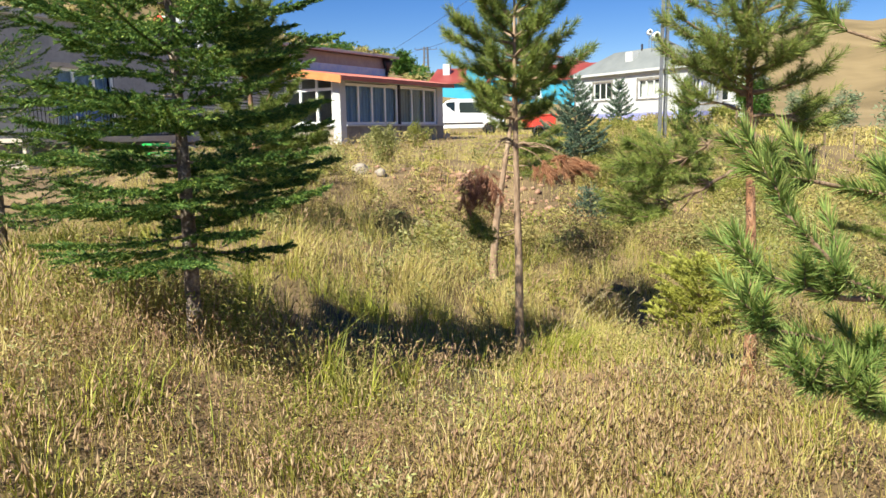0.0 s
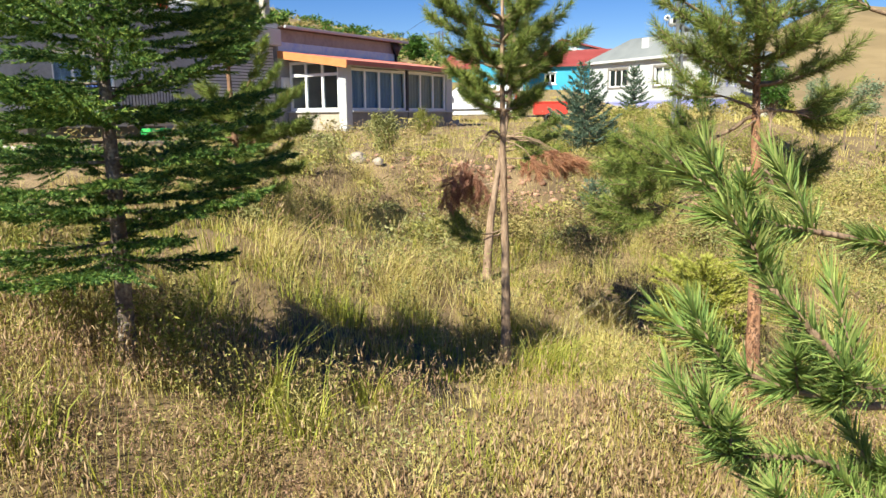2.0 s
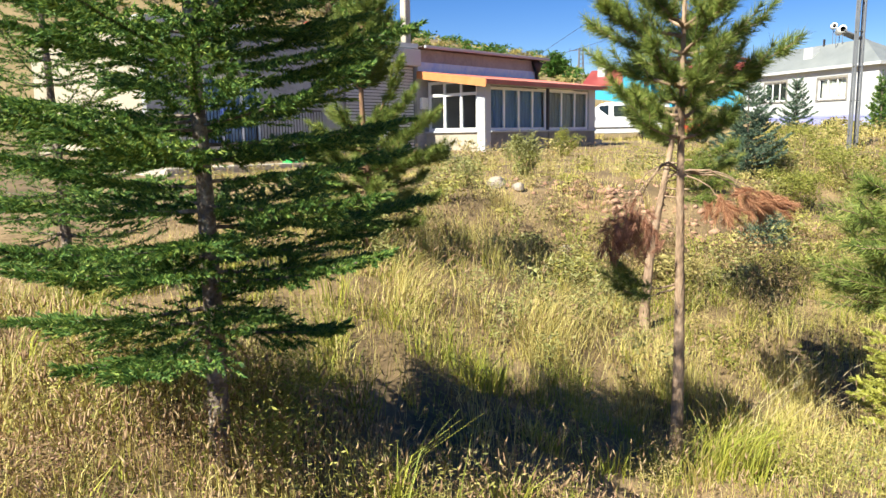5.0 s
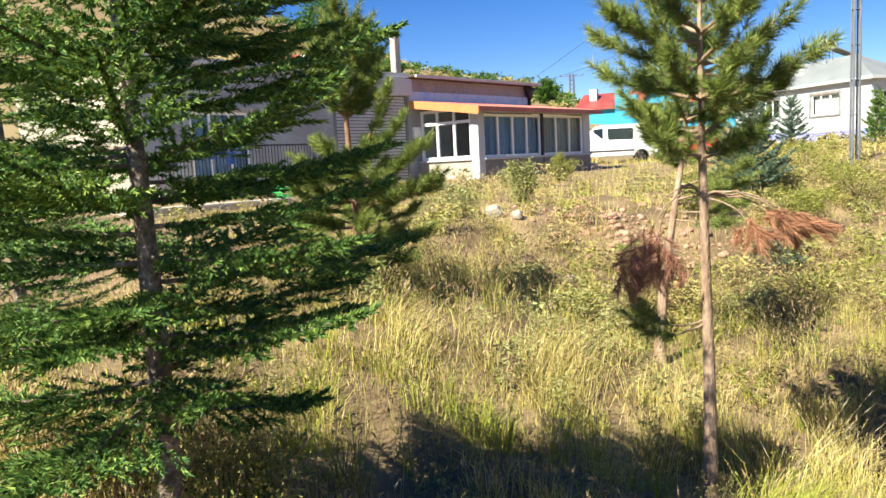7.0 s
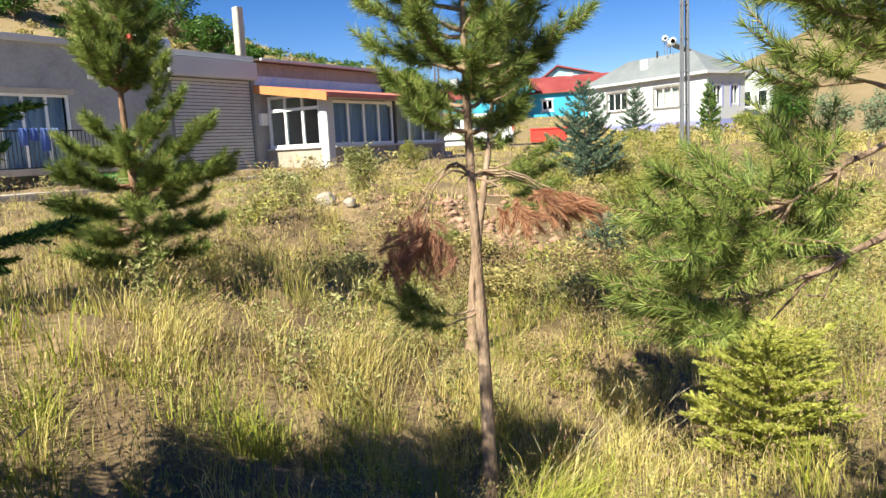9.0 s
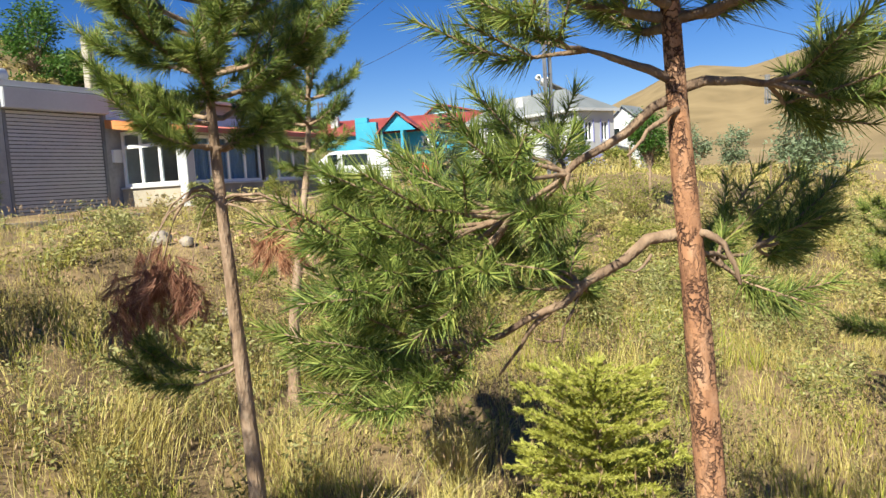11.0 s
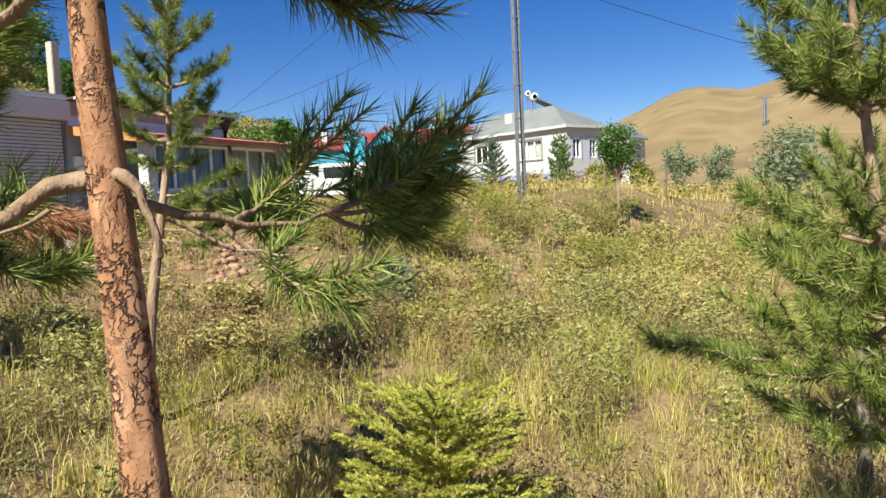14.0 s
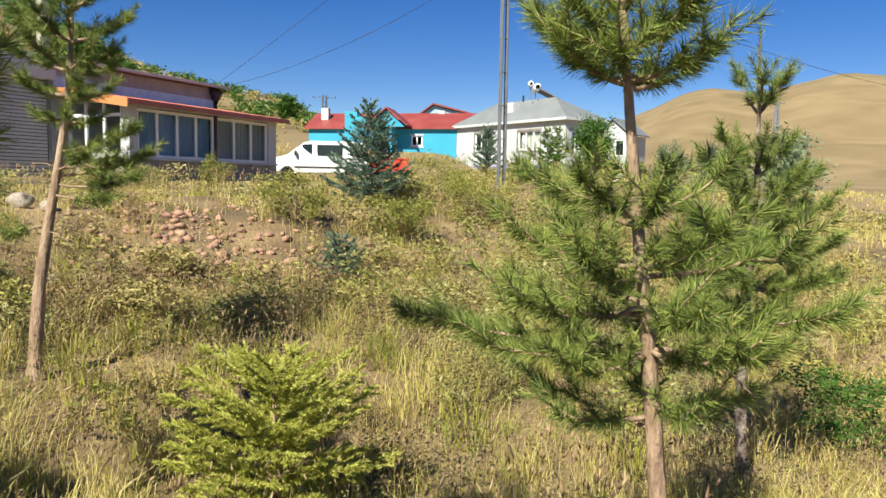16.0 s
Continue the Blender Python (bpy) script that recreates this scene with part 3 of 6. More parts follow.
def leaves(centres, size, rng, flat=0.5):
    """Small pointed leaves, four corners each, turned at random."""
    n = len(centres)
    d = unit(rng.standard_normal((n, 3)) * np.array([1, 1, flat]))
    a, b = sides(d)
    spin = rng.random(n) * 6.28
    w = 0.62 * (np.cos(spin)[:, None] * a + np.sin(spin)[:, None] * b)
    ln = (size * (0.6 + 0.8 * rng.random(n)))[:, None]
    v = np.stack([centres, centres + d * ln * 0.5 + w * ln * 0.25, centres + d * ln, centres + d * ln * 0.5 - w * ln * 0.25], 1).reshape(-1, 3)
    i0 = np.arange(n)[:, None] * 4
    return v, np.concatenate([i0 + [0, 1, 2], i0 + [0, 2, 3]])


def leaf_tree(label, base, height, reach, stem, leaf, rng, count=2600, size=0.14, name="broadleaf_tree", category="tree", clumps=26, group="", squat=1.0, bark=None):
    x, y = base
    tree = thing(name, pose(x, y, gz(x, y) - 0.05), label, category, group)
    p = curve_points((0, 0, 0), (reach * 0.05, 0, height * 0.75), 0.0, 8)
    tv, tt = tube(p, np.linspace(height * 0.022, height * 0.006, 8), 8, 0.05, rng)
    obj("trunk", fast_mesh("trunk", tv, tt), bark or M_BARK_P, tree)
    u = unit(rng.standard_normal((clumps, 3))) * (0.45 + 0.55 * rng.random((clumps, 1)))
    mid = np.array([0, 0, stem + (height - stem) * 0.5])
    c = mid + u * np.array([reach, reach, (height - stem) * 0.5 * squat])
    limbs = [tube(curve_points((0, 0, max(0.1, stem * 0.8 + 0.3 * (q[2] - stem) * rng.random())), q, 0.02 * height, 5), np.linspace(height * 0.008, height * 0.002, 5), 5) for q in c]
    tagged(obj("branch_mass", fast_mesh("branch_mass", *merge(limbs)), bark or M_BARK_P, tree), kind="stuff")
    k = rng.integers(0, clumps, count)
    pts = c[k] + rng.standard_normal((count, 3)) * np.array([reach, reach, (height - stem) * 0.45]) * 0.17
    obj("crown", fast_mesh("crown", *leaves(pts, size, rng)), leaf, tree)
    return tree


def R(n):
    return np.random.default_rng(n)


# fir beside the path, and its paler neighbour
fir("tall dark green fir with a bare lower trunk", (-0.90, 4.45), 3.75, 1.0, 0.8, M_BARK_D, M_FIR, R(11), radius=0.05, gap=0.215, fan=10, per_m=520, needle=0.025, width=0.0085, shape=0.58, droop=-0.03, lift=0.02, side=0.055)
fir("lighter green fir standing in long grass", (-3.4, 6.15), 3.5, 0.95, 0.45, M_BARK_D, M_FIR, R(12), radius=0.045, gap=0.16, fan=8, per_m=220, needle=0.025, width=0.0075, shape=0.7, side=0.085)

# pine with a bare trunk and two dead hanging branches
pine("slender young pine with dead brown lower branches", (1.0, 6.9), (-0.012, -0.01), 3.7, 0.047,
     [(2.3, 0.34, 4, 0.3), (2.45, 0.5, 5, 0.3), (2.62, 0.56, 6, 0.3), (2.8, 0.54, 6, 0.4), (2.98, 0.46, 6, 0.5), (3.15, 0.4, 5, 0.7), (3.35, 0.3, 5, 0.8)], M_BARK_P, M_PINE, R(21), per=170,
     limbs=[(2.08, 262, 0.27, -0.27, 0.17, 0.012, 0.95, "brown"), (2.07, 250, 0.38, -0.36, 0.17, 0.006, 0.95, "brown"), (2.07, 275, 0.18, -0.36, 0.12, 0.006, 0.95, "brown"), (2.07, 268, 0.36, -0.30, 0.18, 0.006, 0.95, "brown"),
            (2.08, 95, 0.40, -0.12, 0.07, 0.009, 0.95, "red"), (2.06, 78, 0.46, -0.16, 0.07, 0.008, 0.95, "red"), (2.05, 110, 0.26, -0.14, 0.05, 0.007, 0.95, "red"), (2.06, 88, 0.5, -0.14, 0.08, 0.007, 0.95, "red"),
            (1.36, 265, 0.36, 0.03, -0.06, 0.008, 0.5, "green"), (1.34, 245, 0.42, 0.0, -0.06, 0.008, 0.5, "green")])
# pale leaning pine behind it
pine("leaning pale-trunked young pine on the slope", (0.62, 9.7), (0.105, 0.03), 3.3, 0.055,
     [(1.95, 0.25, 4, 0.1), (2.15, 0.36, 5, 0.2), (2.35, 0.4, 6, 0.3), (2.55, 0.38, 6, 0.5), (2.8, 0.3, 5, 0.8), (3.05, 0.2, 4, 1.2)], M_BARK_P, M_PINE, R(22),
     limbs=[(1.5, 95, 0.62, 0.05, -0.04, 0.010, 0.4, "green"), (1.62, 78, 0.66, 0.12, -0.04, 0.010, 0.4, "green"), (1.42, 112, 0.52, -0.05, -0.02, 0.009, 0.4, "green"), (1.75, 100, 0.6, 0.15, -0.04, 0.010, 0.4, "green"), (1.6, 132, 0.5, 0.1, 0.0, 0.009, 0.4, "green"), (1.55, 60, 0.5, 0.1, 0.0, 0.009, 0.4, "green"), (1.2, 290, 0.4, -0.1, 0.0, 0.008, 0.5, "green"),
            (1.15, 110, 0.28, -0.16, 0.03, 0.006, 0.6, "bare"), (1.6, 95, 0.24, 0.02, 0.02, 0.006, 0.6, "bare"), (1.62, 265, 0.2, 0.02, 0.02, 0.006, 0.6, "bare")])
# thick orange pine beside the path
FORK, KNEE, HIGH = (2.43, 5.16, 1.17), (1.97, 5.2, 0.945), (2.43, 5.15, 1.46)
thick_lines = [
    ([FORK, (2.34, 5.16, 1.155), (2.216, 5.161, 1.074), (2.10, 5.18, 0.995), KNEE], 0.0145, 1.0, "bare"),
    ([(2.22, 5.16, 1.08), (2.185, 5.18, 1.0), (2.159, 5.193, 0.932)], 0.0055, 1.0, "bare"),
    ([(2.165, 5.193, 0.95), (2.14, 5.2, 0.945), (2.11, 5.2, 0.955)], 0.004, 1.0, "bare"),
    ([(2.16, 5.17, 1.035), (2.09, 5.2, 0.96), (2.03, 5.22, 0.87)], 0.0065, 1.0, "bare"),
    ([(2.0, 5.2, 0.955), (1.94, 5.24, 0.985), (1.88, 5.255, 0.982)], 0.0055, 1.0, "bare"),
    ([(2.36, 5.15, 1.13), (2.32, 5.11, 1.10), (2.29, 5.09, 1.11)], 0.004, 1.0, "bare"),
    ([(2.45, 5.14, 1.175), (2.487, 5.11, 1.165), (2.512, 5.095, 1.12), (2.524, 5.09, 1.066)], 0.0095, 1.0, "bare"),
    ([(2.44, 5.17, 1.14), (2.55, 5.28, 1.095), (2.63, 5.35, 1.09), (2.685, 5.389, 1.108)], 0.0085, 1.0, "bare"),
    ([(2.5, 5.2, 1.11), (2.58, 5.24, 1.06), (2.66, 5.26, 1.05)], 0.004, 1.0, "bare"),
    ([HIGH, (2.34, 5.17, 1.41), (2.25, 5.18, 1.34), (2.157, 5.205, 1.287), (2.07, 5.18, 1.23)], 0.0125, 1.0, "bare"),
    ([(2.42, 5.13, 1.43), (2.36, 5.1, 1.40), (2.30, 5.08, 1.34)], 0.007, 1.0, "bare"),
    ([(2.44, 5.15, 1.475), (2.53, 5.14, 1.49), (2.62, 5.16, 1.475), (2.72, 5.18, 1.47)], 0.0115, 1.0, "bare"),
    ([(2.42, 5.15, 1.49), (2.33, 5.14, 1.53), (2.24, 5.14, 1.56)], 0.0115, 1.0, "bare")]
for a_, ends in (((2.685, 5.389, 1.108), ((2.84, 5.46, 1.13), (2.88, 5.48, 1.19), (2.79, 5.44, 1.16), (2.8, 5.5, 1.06), (2.76, 5.5, 1.16))),
                 ((2.55, 5.28, 1.095), ((2.62, 5.42, 1.17), (2.68, 5.3, 0.99), (2.6, 5.45, 1.1))),
                 (KNEE, ((1.75, 5.15, 0.9), (1.68, 5.3, 0.88), (1.85, 5.38, 0.85), (1.62, 5.2, 0.95), (1.8, 5.02, 0.86), (1.72, 5.25, 0.8), (1.86, 5.22, 1.03), (1.7, 5.12, 1.04), (1.9, 5.1, 0.88))),
                 ((2.07, 5.18, 1.23), ((1.85, 4.98, 1.27), (1.72, 5.2, 1.3), (1.88, 5.35, 1.33), (1.78, 5.1, 1.15), (1.95, 5.0, 1.13), (1.98, 5.32, 1.2), (1.8, 5.25, 1.07), (1.86, 5.18, 1.02), (1.74, 5.0, 1.08), (1.92, 5.06, 1.03), (1.65, 5.1, 1.2), (1.68, 5.3, 1.14))),
                 ((2.2, 5.19, 1.31), ((1.98, 5.1, 1.40), (2.06, 5.32, 1.43), (2.02, 5.02, 1.33), (2.02, 5.25, 1.15), (2.1, 5.27, 1.22), (2.13, 5.06, 1.22), (2.2, 5.36, 1.4))),
                 ((2.216, 5.161, 1.074), ((2.18, 5.34, 1.12), (2.08, 5.3, 1.13), (2.26, 5.34, 1.03), (2.06, 5.24, 1.07))),
                 ((2.24, 5.14, 1.56), ((2.0, 5.15, 1.57), (2.04, 5.28, 1.66), (2.1, 5.02, 1.6))),
                 ((2.62, 5.16, 1.475), ((2.9, 5.18, 1.44), (2.82, 5.3, 1.5), (2.8, 5.08, 1.42), (2.88, 5.22, 1.56), (2.74, 5.24, 1.40), (2.72, 5.06, 1.52)))):
    for e_ in ends:
        mid_ = tuple(0.5 * (p_ + q_) for p_, q_ in zip(a_, e_))
        thick_lines.append(([a_, (mid_[0], mid_[1], mid_[2] - 0.012), e_], 0.0055, 0.45, "green"))
pine("thick pine with scaly orange bark and broken branch stubs", (2.49, 5.12), (-0.032, 0.02), 3.1, 0.043,
     [(1.92, 0.36, 5, 0.3), (2.05, 0.5, 6, 0.35), (2.2, 0.5, 6, 0.4), (2.35, 0.5, 6, 0.45), (2.6, 0.42, 5, 0.6), (2.85, 0.3, 5, 0.8)], M_BARK_R, M_PINE, R(23), per=120, tuft=0.055, thick=0.0034, n_trunk=18, limb_bark=M_LIMB, lines=thick_lines,
     # extra sunward limbs above the view, added to shade the upper trunk
     limbs=[(1.98 + 0.05 * (k_ % 5), 170 + 9 * k_, 0.42 + 0.04 * (k_ % 3), 0.12, 0.0, 0.009, 0.15, "green") for k_ in range(0, 12, 2)])
# full small pine before the garage
pine("small full-crowned pine at the foot of the terrace", (-2.12, 8.75), (0.02, 0.0), 2.62, 0.05,
     [(0.3, 0.45, 5, 0.05), (0.5, 0.62, 6, 0.05), (0.7, 0.7, 6, 0.1), (0.88, 0.7, 6, 0.2), (1.05, 0.6, 6, 0.3), (1.2, 0.4, 4, 0.6), (1.68, 0.26, 6, 0.8), (1.8, 0.34, 7, 0.75), (1.95, 0.34, 7, 0.85), (2.1, 0.28, 6, 1.0), (2.3, 0.22, 5, 1.2)], M_BARK, M_PINE, R(24), per=170, tuft=0.075, thick=0.0052,
     limbs=[(1.1, 95, 0.40, 0.75, 0.0, 0.012, 0.35, "green"), (1.12, 88, 0.36, 0.55, 0.0, 0.009, 0.3, "green"), (1.05, 105, 0.56, 0.5, 0.0, 0.010, 0.3, "green"), (0.9, 98, 0.75, 0.45, 0.0, 0.010, 0.3, "green"), (0.8, 85, 0.8, 0.25, 0.0, 0.010, 0.3, "green")])
# two pines at the end of the walk
pine("pine with pale bark and a gap below its top", (4.45, 6.5), (-0.085, 0.06), 2.75, 0.036,
     [(0.82, 0.3, 4, 0.05), (0.96, 0.48, 6, 0.1), (1.1, 0.5, 6, 0.15), (1.24, 0.48, 6, 0.25), (1.4, 0.36, 5, 0.4), (1.84, 0.28, 6, 0.25), (1.96, 0.31, 7, 0.35), (2.1, 0.3, 6, 0.5), (2.28, 0.26, 5, 0.7), (2.45, 0.2, 5, 0.9)], M_BARK_P, M_PINE, R(25), per=130, tuft=0.058, thick=0.0036,
     limbs=[(0.72, 300, 0.42, 0.1, 0.0, 0.008, 0.6, "green"), (0.95, 275, 0.75, 0.12, 0.0, 0.011, 0.3, "green"), (0.98, 120, 0.35, -0.12, 0.06, 0.009, 0.5, "bare")])
pine("green pine on a thin dark trunk in dry grass", (5.85, 9.3), (-0.005, 0.0), 3.25, 0.045,
     [(1.4, 0.4, 6, 0.1), (1.58, 0.52, 7, 0.2), (1.76, 0.56, 7, 0.3), (1.95, 0.54, 7, 0.4), (2.12, 0.45, 6, 0.6), (2.35, 0.25, 5, 0.9), (2.75, 0.18, 4, 1.1)], M_BARK_D, M_PINE, R(26))
# pine beside the start of the walk; its fresh branch ends reach towards the path
pine("pine with thick fresh green branch ends near the path", (2.5, 2.6), (0.01, 0.0), 3.0, 0.035,
     [(2.3, 0.45, 4, 0.4), (2.55, 0.4, 5, 0.6), (2.8, 0.25, 4, 0.9)], M_BARK_P, M_PINE_N, R(27), per=150, tuft=0.047, thick=0.0042, candle=True, limb_bark=M_LIMB,
     limbs=[(1.95, 252, 0.52, 0.22, -0.04, 0.010, 0.35, "green"), (1.95, 268, 0.62, 0.15, -0.04, 0.010, 0.35, "green"), (1.98, 232, 0.45, 0.2, -0.03, 0.009, 0.4, "green"), (1.3, 100, 0.6, 0.2, 0.0, 0.009, 0.4, "green"), (1.9, 120, 0.55, 0.2, 0.0, 0.009, 0.4, "green"), (0.9, 70, 0.6, 0.1, 0.0, 0.009, 0.4, "green")],
     lines=[([(2.5, 2.6, 0.88), (2.0, 2.2, 0.95), (1.78, 1.98, 1.07), (1.64, 1.88, 1.18), (1.59, 1.91, 1.26)], 0.012, 0.4, "green"),
            ([(1.80, 2.0, 1.06), (1.68, 1.96, 1.08), (1.56, 1.95, 1.12)], 0.007, 0.3, "green"),
            ([(2.5, 2.6, 0.72), (2.1, 2.3, 0.8), (1.85, 2.1, 0.9), (1.715, 1.98, 0.97), (1.56, 1.9, 1.02)], 0.011, 0.45, "green"),
            ([(1.85, 2.1, 0.9), (1.78, 1.98, 0.88), (1.66, 1.9, 0.9)], 0.007, 0.3, "green"),
            ([(2.5, 2.6, 1.1), (2.15, 2.25, 1.2), (1.9, 2.1, 1.26), (1.72, 2.0, 1.30), (1.57, 1.96, 1.33)], 0.009, 0.6, "green"),
            ([(2.5, 2.6, 0.95), (2.2, 2.25, 1.05), (1.98, 2.05, 1.15), (1.9, 1.99, 1.28)], 0.010, 0.5, "green"),
            ([(2.5, 2.6, 0.6), (2.15, 2.2, 0.68), (1.9, 2.0, 0.78), (1.76, 1.9, 0.86)], 0.010, 0.5, "green")])

# spruces on the slope and by the houses
fir("small yellow-green spruce in the hollow", (2.82, 8.05), 0.95, 0.62, 0.06, M_BARK_P, M_YG, R(31), radius=0.02, gap=0.10, fan=7, per_m=380, needle=0.028, width=0.011, name="spruce", category="spruce", shape=0.5, droop=0.05, lift=0.35)
fir("small blue-green spruce on the bank", (2.25, 14.7), 0.8, 0.36, 0.1, M_BARK_P, M_BLUE, R(32), radius=0.022, gap=0.12, fan=7, per_m=240, needle=0.035, width=0.012, name="spruce", category="spruce", lift=0.3)
fir("grey-blue spruce at the terrace edge", (2.2, 19.2), 2.05, 1.0, 0.12, M_BARK_D, M_BLUE, R(33), radius=0.04, gap=0.17, fan=8, per_m=170, needle=0.05, width=0.018, name="spruce", category="spruce", lift=0.25, side=0.1)
for k_, (bx, by, hh, rc) in enumerate(((5.9, 42.0, 2.6, 0.95), (7.75, 33.5, 2.1, 0.42), (9.1, 40.0, 2.6, 0.55))):
    fir("small green spruce before the white house", (bx, by), hh, rc, 0.15, M_BARK_D, M_BLUE if k_ == 0 else M_FIR, R(34 + k_), radius=0.04, gap=0.24, fan=7, per_m=85, needle=0.09, width=0.035, name="spruce", category="spruce", lift=0.25, side=0.13, group="spruces by the white house")

leaf_tree("round dark green sapling on a thin pale stem", (7.4, 22.5), 2.5 + 0.3 - gz(7.4, 22.5), 0.5, 1.25 + 0.3 - gz(7.4, 22.5), M_LEAF, R(41), 5200, 0.085, clumps=60)
leaf_tree("pale silvery willow bush in the field", (18.0, 35.3), 3.0, 1.5, 0.3, M_WILLOW, R(42), 5200, 0.2, name="willow_bush", category="bush", clumps=40)
for k_, (bx, by, hh, rc) in enumerate(((15.4, 41.7, 2.7, 0.8), (17.0, 41.2, 2.4, 0.85), (13.1, 41.0, 1.6, 0.6), (11.0, 40.0, 1.4, 0.7))):
    leaf_tree("light green leafy sapling bush", (bx, by), hh, rc, 0.3, M_WILLOW if k_ < 2 else M_BROOM, R(43 + k_), 2000, 0.18, name="bush", category="bush", clumps=18, group="bushes in the field")
leaf_tree("dark round tree on the hillside", (-13.2, 84.0), 3.0, 1.3, 0.1, M_LEAF, R(48), 2600, 0.4, clumps=26)
for k_, (bx, by, hh, rc) in enumerate(((-41.5, 87, 8.0, 3.2), (-36.5, 86, 4.6, 3.0), (-52, 74, 5.0, 2.8), (-57, 72, 4.0, 2.4), (-32.5, 85, 2.6, 2.0))):
    leaf_tree("dark tree growing on the dry hillside", (bx, by), hh, rc, 0.5, M_LEAF, R(50 + k_), 3600, 0.5, clumps=34, group="trees on the hillside")


# ---- buildings ----
def frame_of(origin, along):
    """A frame with x along a facade, y into the house and z up."""
    u = Vector((along[0], along[1], 0)).normalized()
    w = Vector((-u.y, u.x, 0))
    return Matrix(((u.x, w.x, 0, origin[0]), (u.y, w.y, 0, origin[1]), (0, 0, 1, origin[2]), (0, 0, 0, 1)))


def window(parent, x0, x1, z0, z1, panes, y=0.06, bar=0.05, curtain=None, glass=None, transom=None, side=False, mat_frame=None, split=None):
    """A framed window in the plane y (or, with side, in the plane x): frame, panes, sill and perhaps curtains behind it."""
    cuts = split or [x0 + (x1 - x0) * k / panes for k in range(panes + 1)]
    d = 0.035

    def bx(bm, a, b, lo, hi, c, e):
        if side:
            box(bm, c, e, a, b, lo, hi)
        else:
            box(bm, a, b, c, e, lo, hi)

    bm = bmesh.new()
    bx(bm, x0, x1, z0, z0 + bar, y - d, y + d)
    bx(bm, x0, x1, z1 - bar, z1, y - d, y + d)
    for k, c in enumerate(cuts):
        a = min(max(c - bar / 2, x0), x1 - bar)
        bx(bm, a, a + bar, z0 + bar, z1 - bar, y - d + 0.002, y + d - 0.002)
    if transom:
        for a, b in zip(cuts, cuts[1:]):
            bx(bm, a + bar / 2 + 0.001, b - bar / 2 - 0.001, transom - bar / 2, transom + bar / 2, y - d + 0.004, y + d - 0.004)
    bmesh.ops.remove_doubles(bm, verts=bm.verts, dist=0.003)
    win = part("window", bm, mat_frame or M_FRAME, parent)
    for a, b in zip(cuts, cuts[1:]):
        gb = bmesh.new()
        bx(gb, a + bar * 0.4, b - bar * 0.4, z0 + bar * 0.8, z1 - bar * 0.8, y - 0.004, y + 0.004)
        g = part("pane", gb, glass or G_CLEAR, win)
        g.visible_shadow = False
    if curtain:
        n = max(12, int((x1 - x0) * 26))
        xs = np.linspace(x0 + bar, x1 - bar, n)
        ys = y + 0.14 + 0.03 * np.sin(xs * 34)
        lo, hi = np.full(n, z0 + 0.05), np.full(n, z1 - 0.05)
        pr = (lambda h: np.stack([ys, xs, h], -1)) if side else (lambda h: np.stack([xs, ys, h], -1))
        v = np.concatenate([pr(lo), pr(hi)])
        k = np.arange(n - 1)
        obj("curtain", fast_mesh("curtain", v, np.concatenate([np.stack([k, k + 1, n + k + 1], -1), np.stack([k, n + k + 1, n + k], -1)])), curtain, win)
    return win


def corrugated(x0, x1, y0, y1, za, zb, pitch=0.12, amp=0.02, thick=0.02):
    """A corrugated sheet with waves along x, from height za at y0 to zb at y1."""
    n = int((x1 - x0) / pitch * 4) + 1
    xs = np.linspace(x0, x1, n)
    w = amp * np.sin((xs - x0) / pitch * 2 * np.pi)
    rows = []
    for y, z in ((y0, za), (y1, zb)):
        rows.append(np.stack([xs, np.full(n, y), z + w], -1))
        rows.append(np.stack([xs, np.full(n, y), z + w - thick], -1))
    v = np.concatenate([rows[0], rows[2], rows[3], rows[1]])
    k = np.arange(n - 1)
    t = []
    for a in range(4):
        b = (a + 1) % 4
        t += [np.stack([a * n + k, a * n + k + 1, b * n + k + 1], -1), np.stack([a * n + k, b * n + k + 1, b * n + k], -1)]
    return fast_mesh("sheet", v, np.concatenate(t))


U = (math.sin(radians(25)), math.cos(radians(25)))
GB = 0.95
garage = thing("garage_house", frame_of((-8.1, 26.5, GB), U), "long grey rendered house with roller shutter and glazed porch", "house")
Hh = 3.55
part("wall", wall_bm(-9.7, 7.1, -0.6, Hh, 0, 0.25, [(-8.1, -6.3, 0.35, 2.3), (-3.2, -0.05, 0.05, 2.95)]), M_HOUSEWALL, garage)
part("wall", boxes((-9.7, -9.45, 0.25, 8.0, -0.6, Hh)), M_CREAM, garage, "sunlit cream end wall")
part("wall", boxes((6.85, 7.1, 0.25, 8.0, -0.6, Hh), (-9.45, 6.85, 7.75, 8.0, -0.6, Hh)), M_HOUSEWALL, garage)
part("ceiling_slab", boxes((-9.45, 6.85, 0.25, 7.75, Hh - 0.2, Hh - 0.01)), M_CONC, garage)
# added dark sheet in place of the shaded depth of the rooms
part("unlit_room_sheet", boxes((-9.45, 6.85, 1.6, 1.7, -0.2, Hh - 0.22)), M_DARK, garage)
part("fascia", boxes((-9.8, 0.05, -0.12, 0.35, Hh, Hh + 0.16), bevel=0.012), M_WHITE, garage, "pale concrete roof edge")
part("shutter_box", boxes((-3.35, 0.02, -0.28, 0.0, 2.95, 3.5), bevel=0.02), M_SHUTTER, garage)
# backing plate coloured dark to paint the shade in the grooves between slats
curtain_ = part("roller_shutter", boxes((-3.15, -0.1, 0.05, 0.068, 0.05, 2.95)), M_IRON, garage, "grey slatted roller shutter, closed")
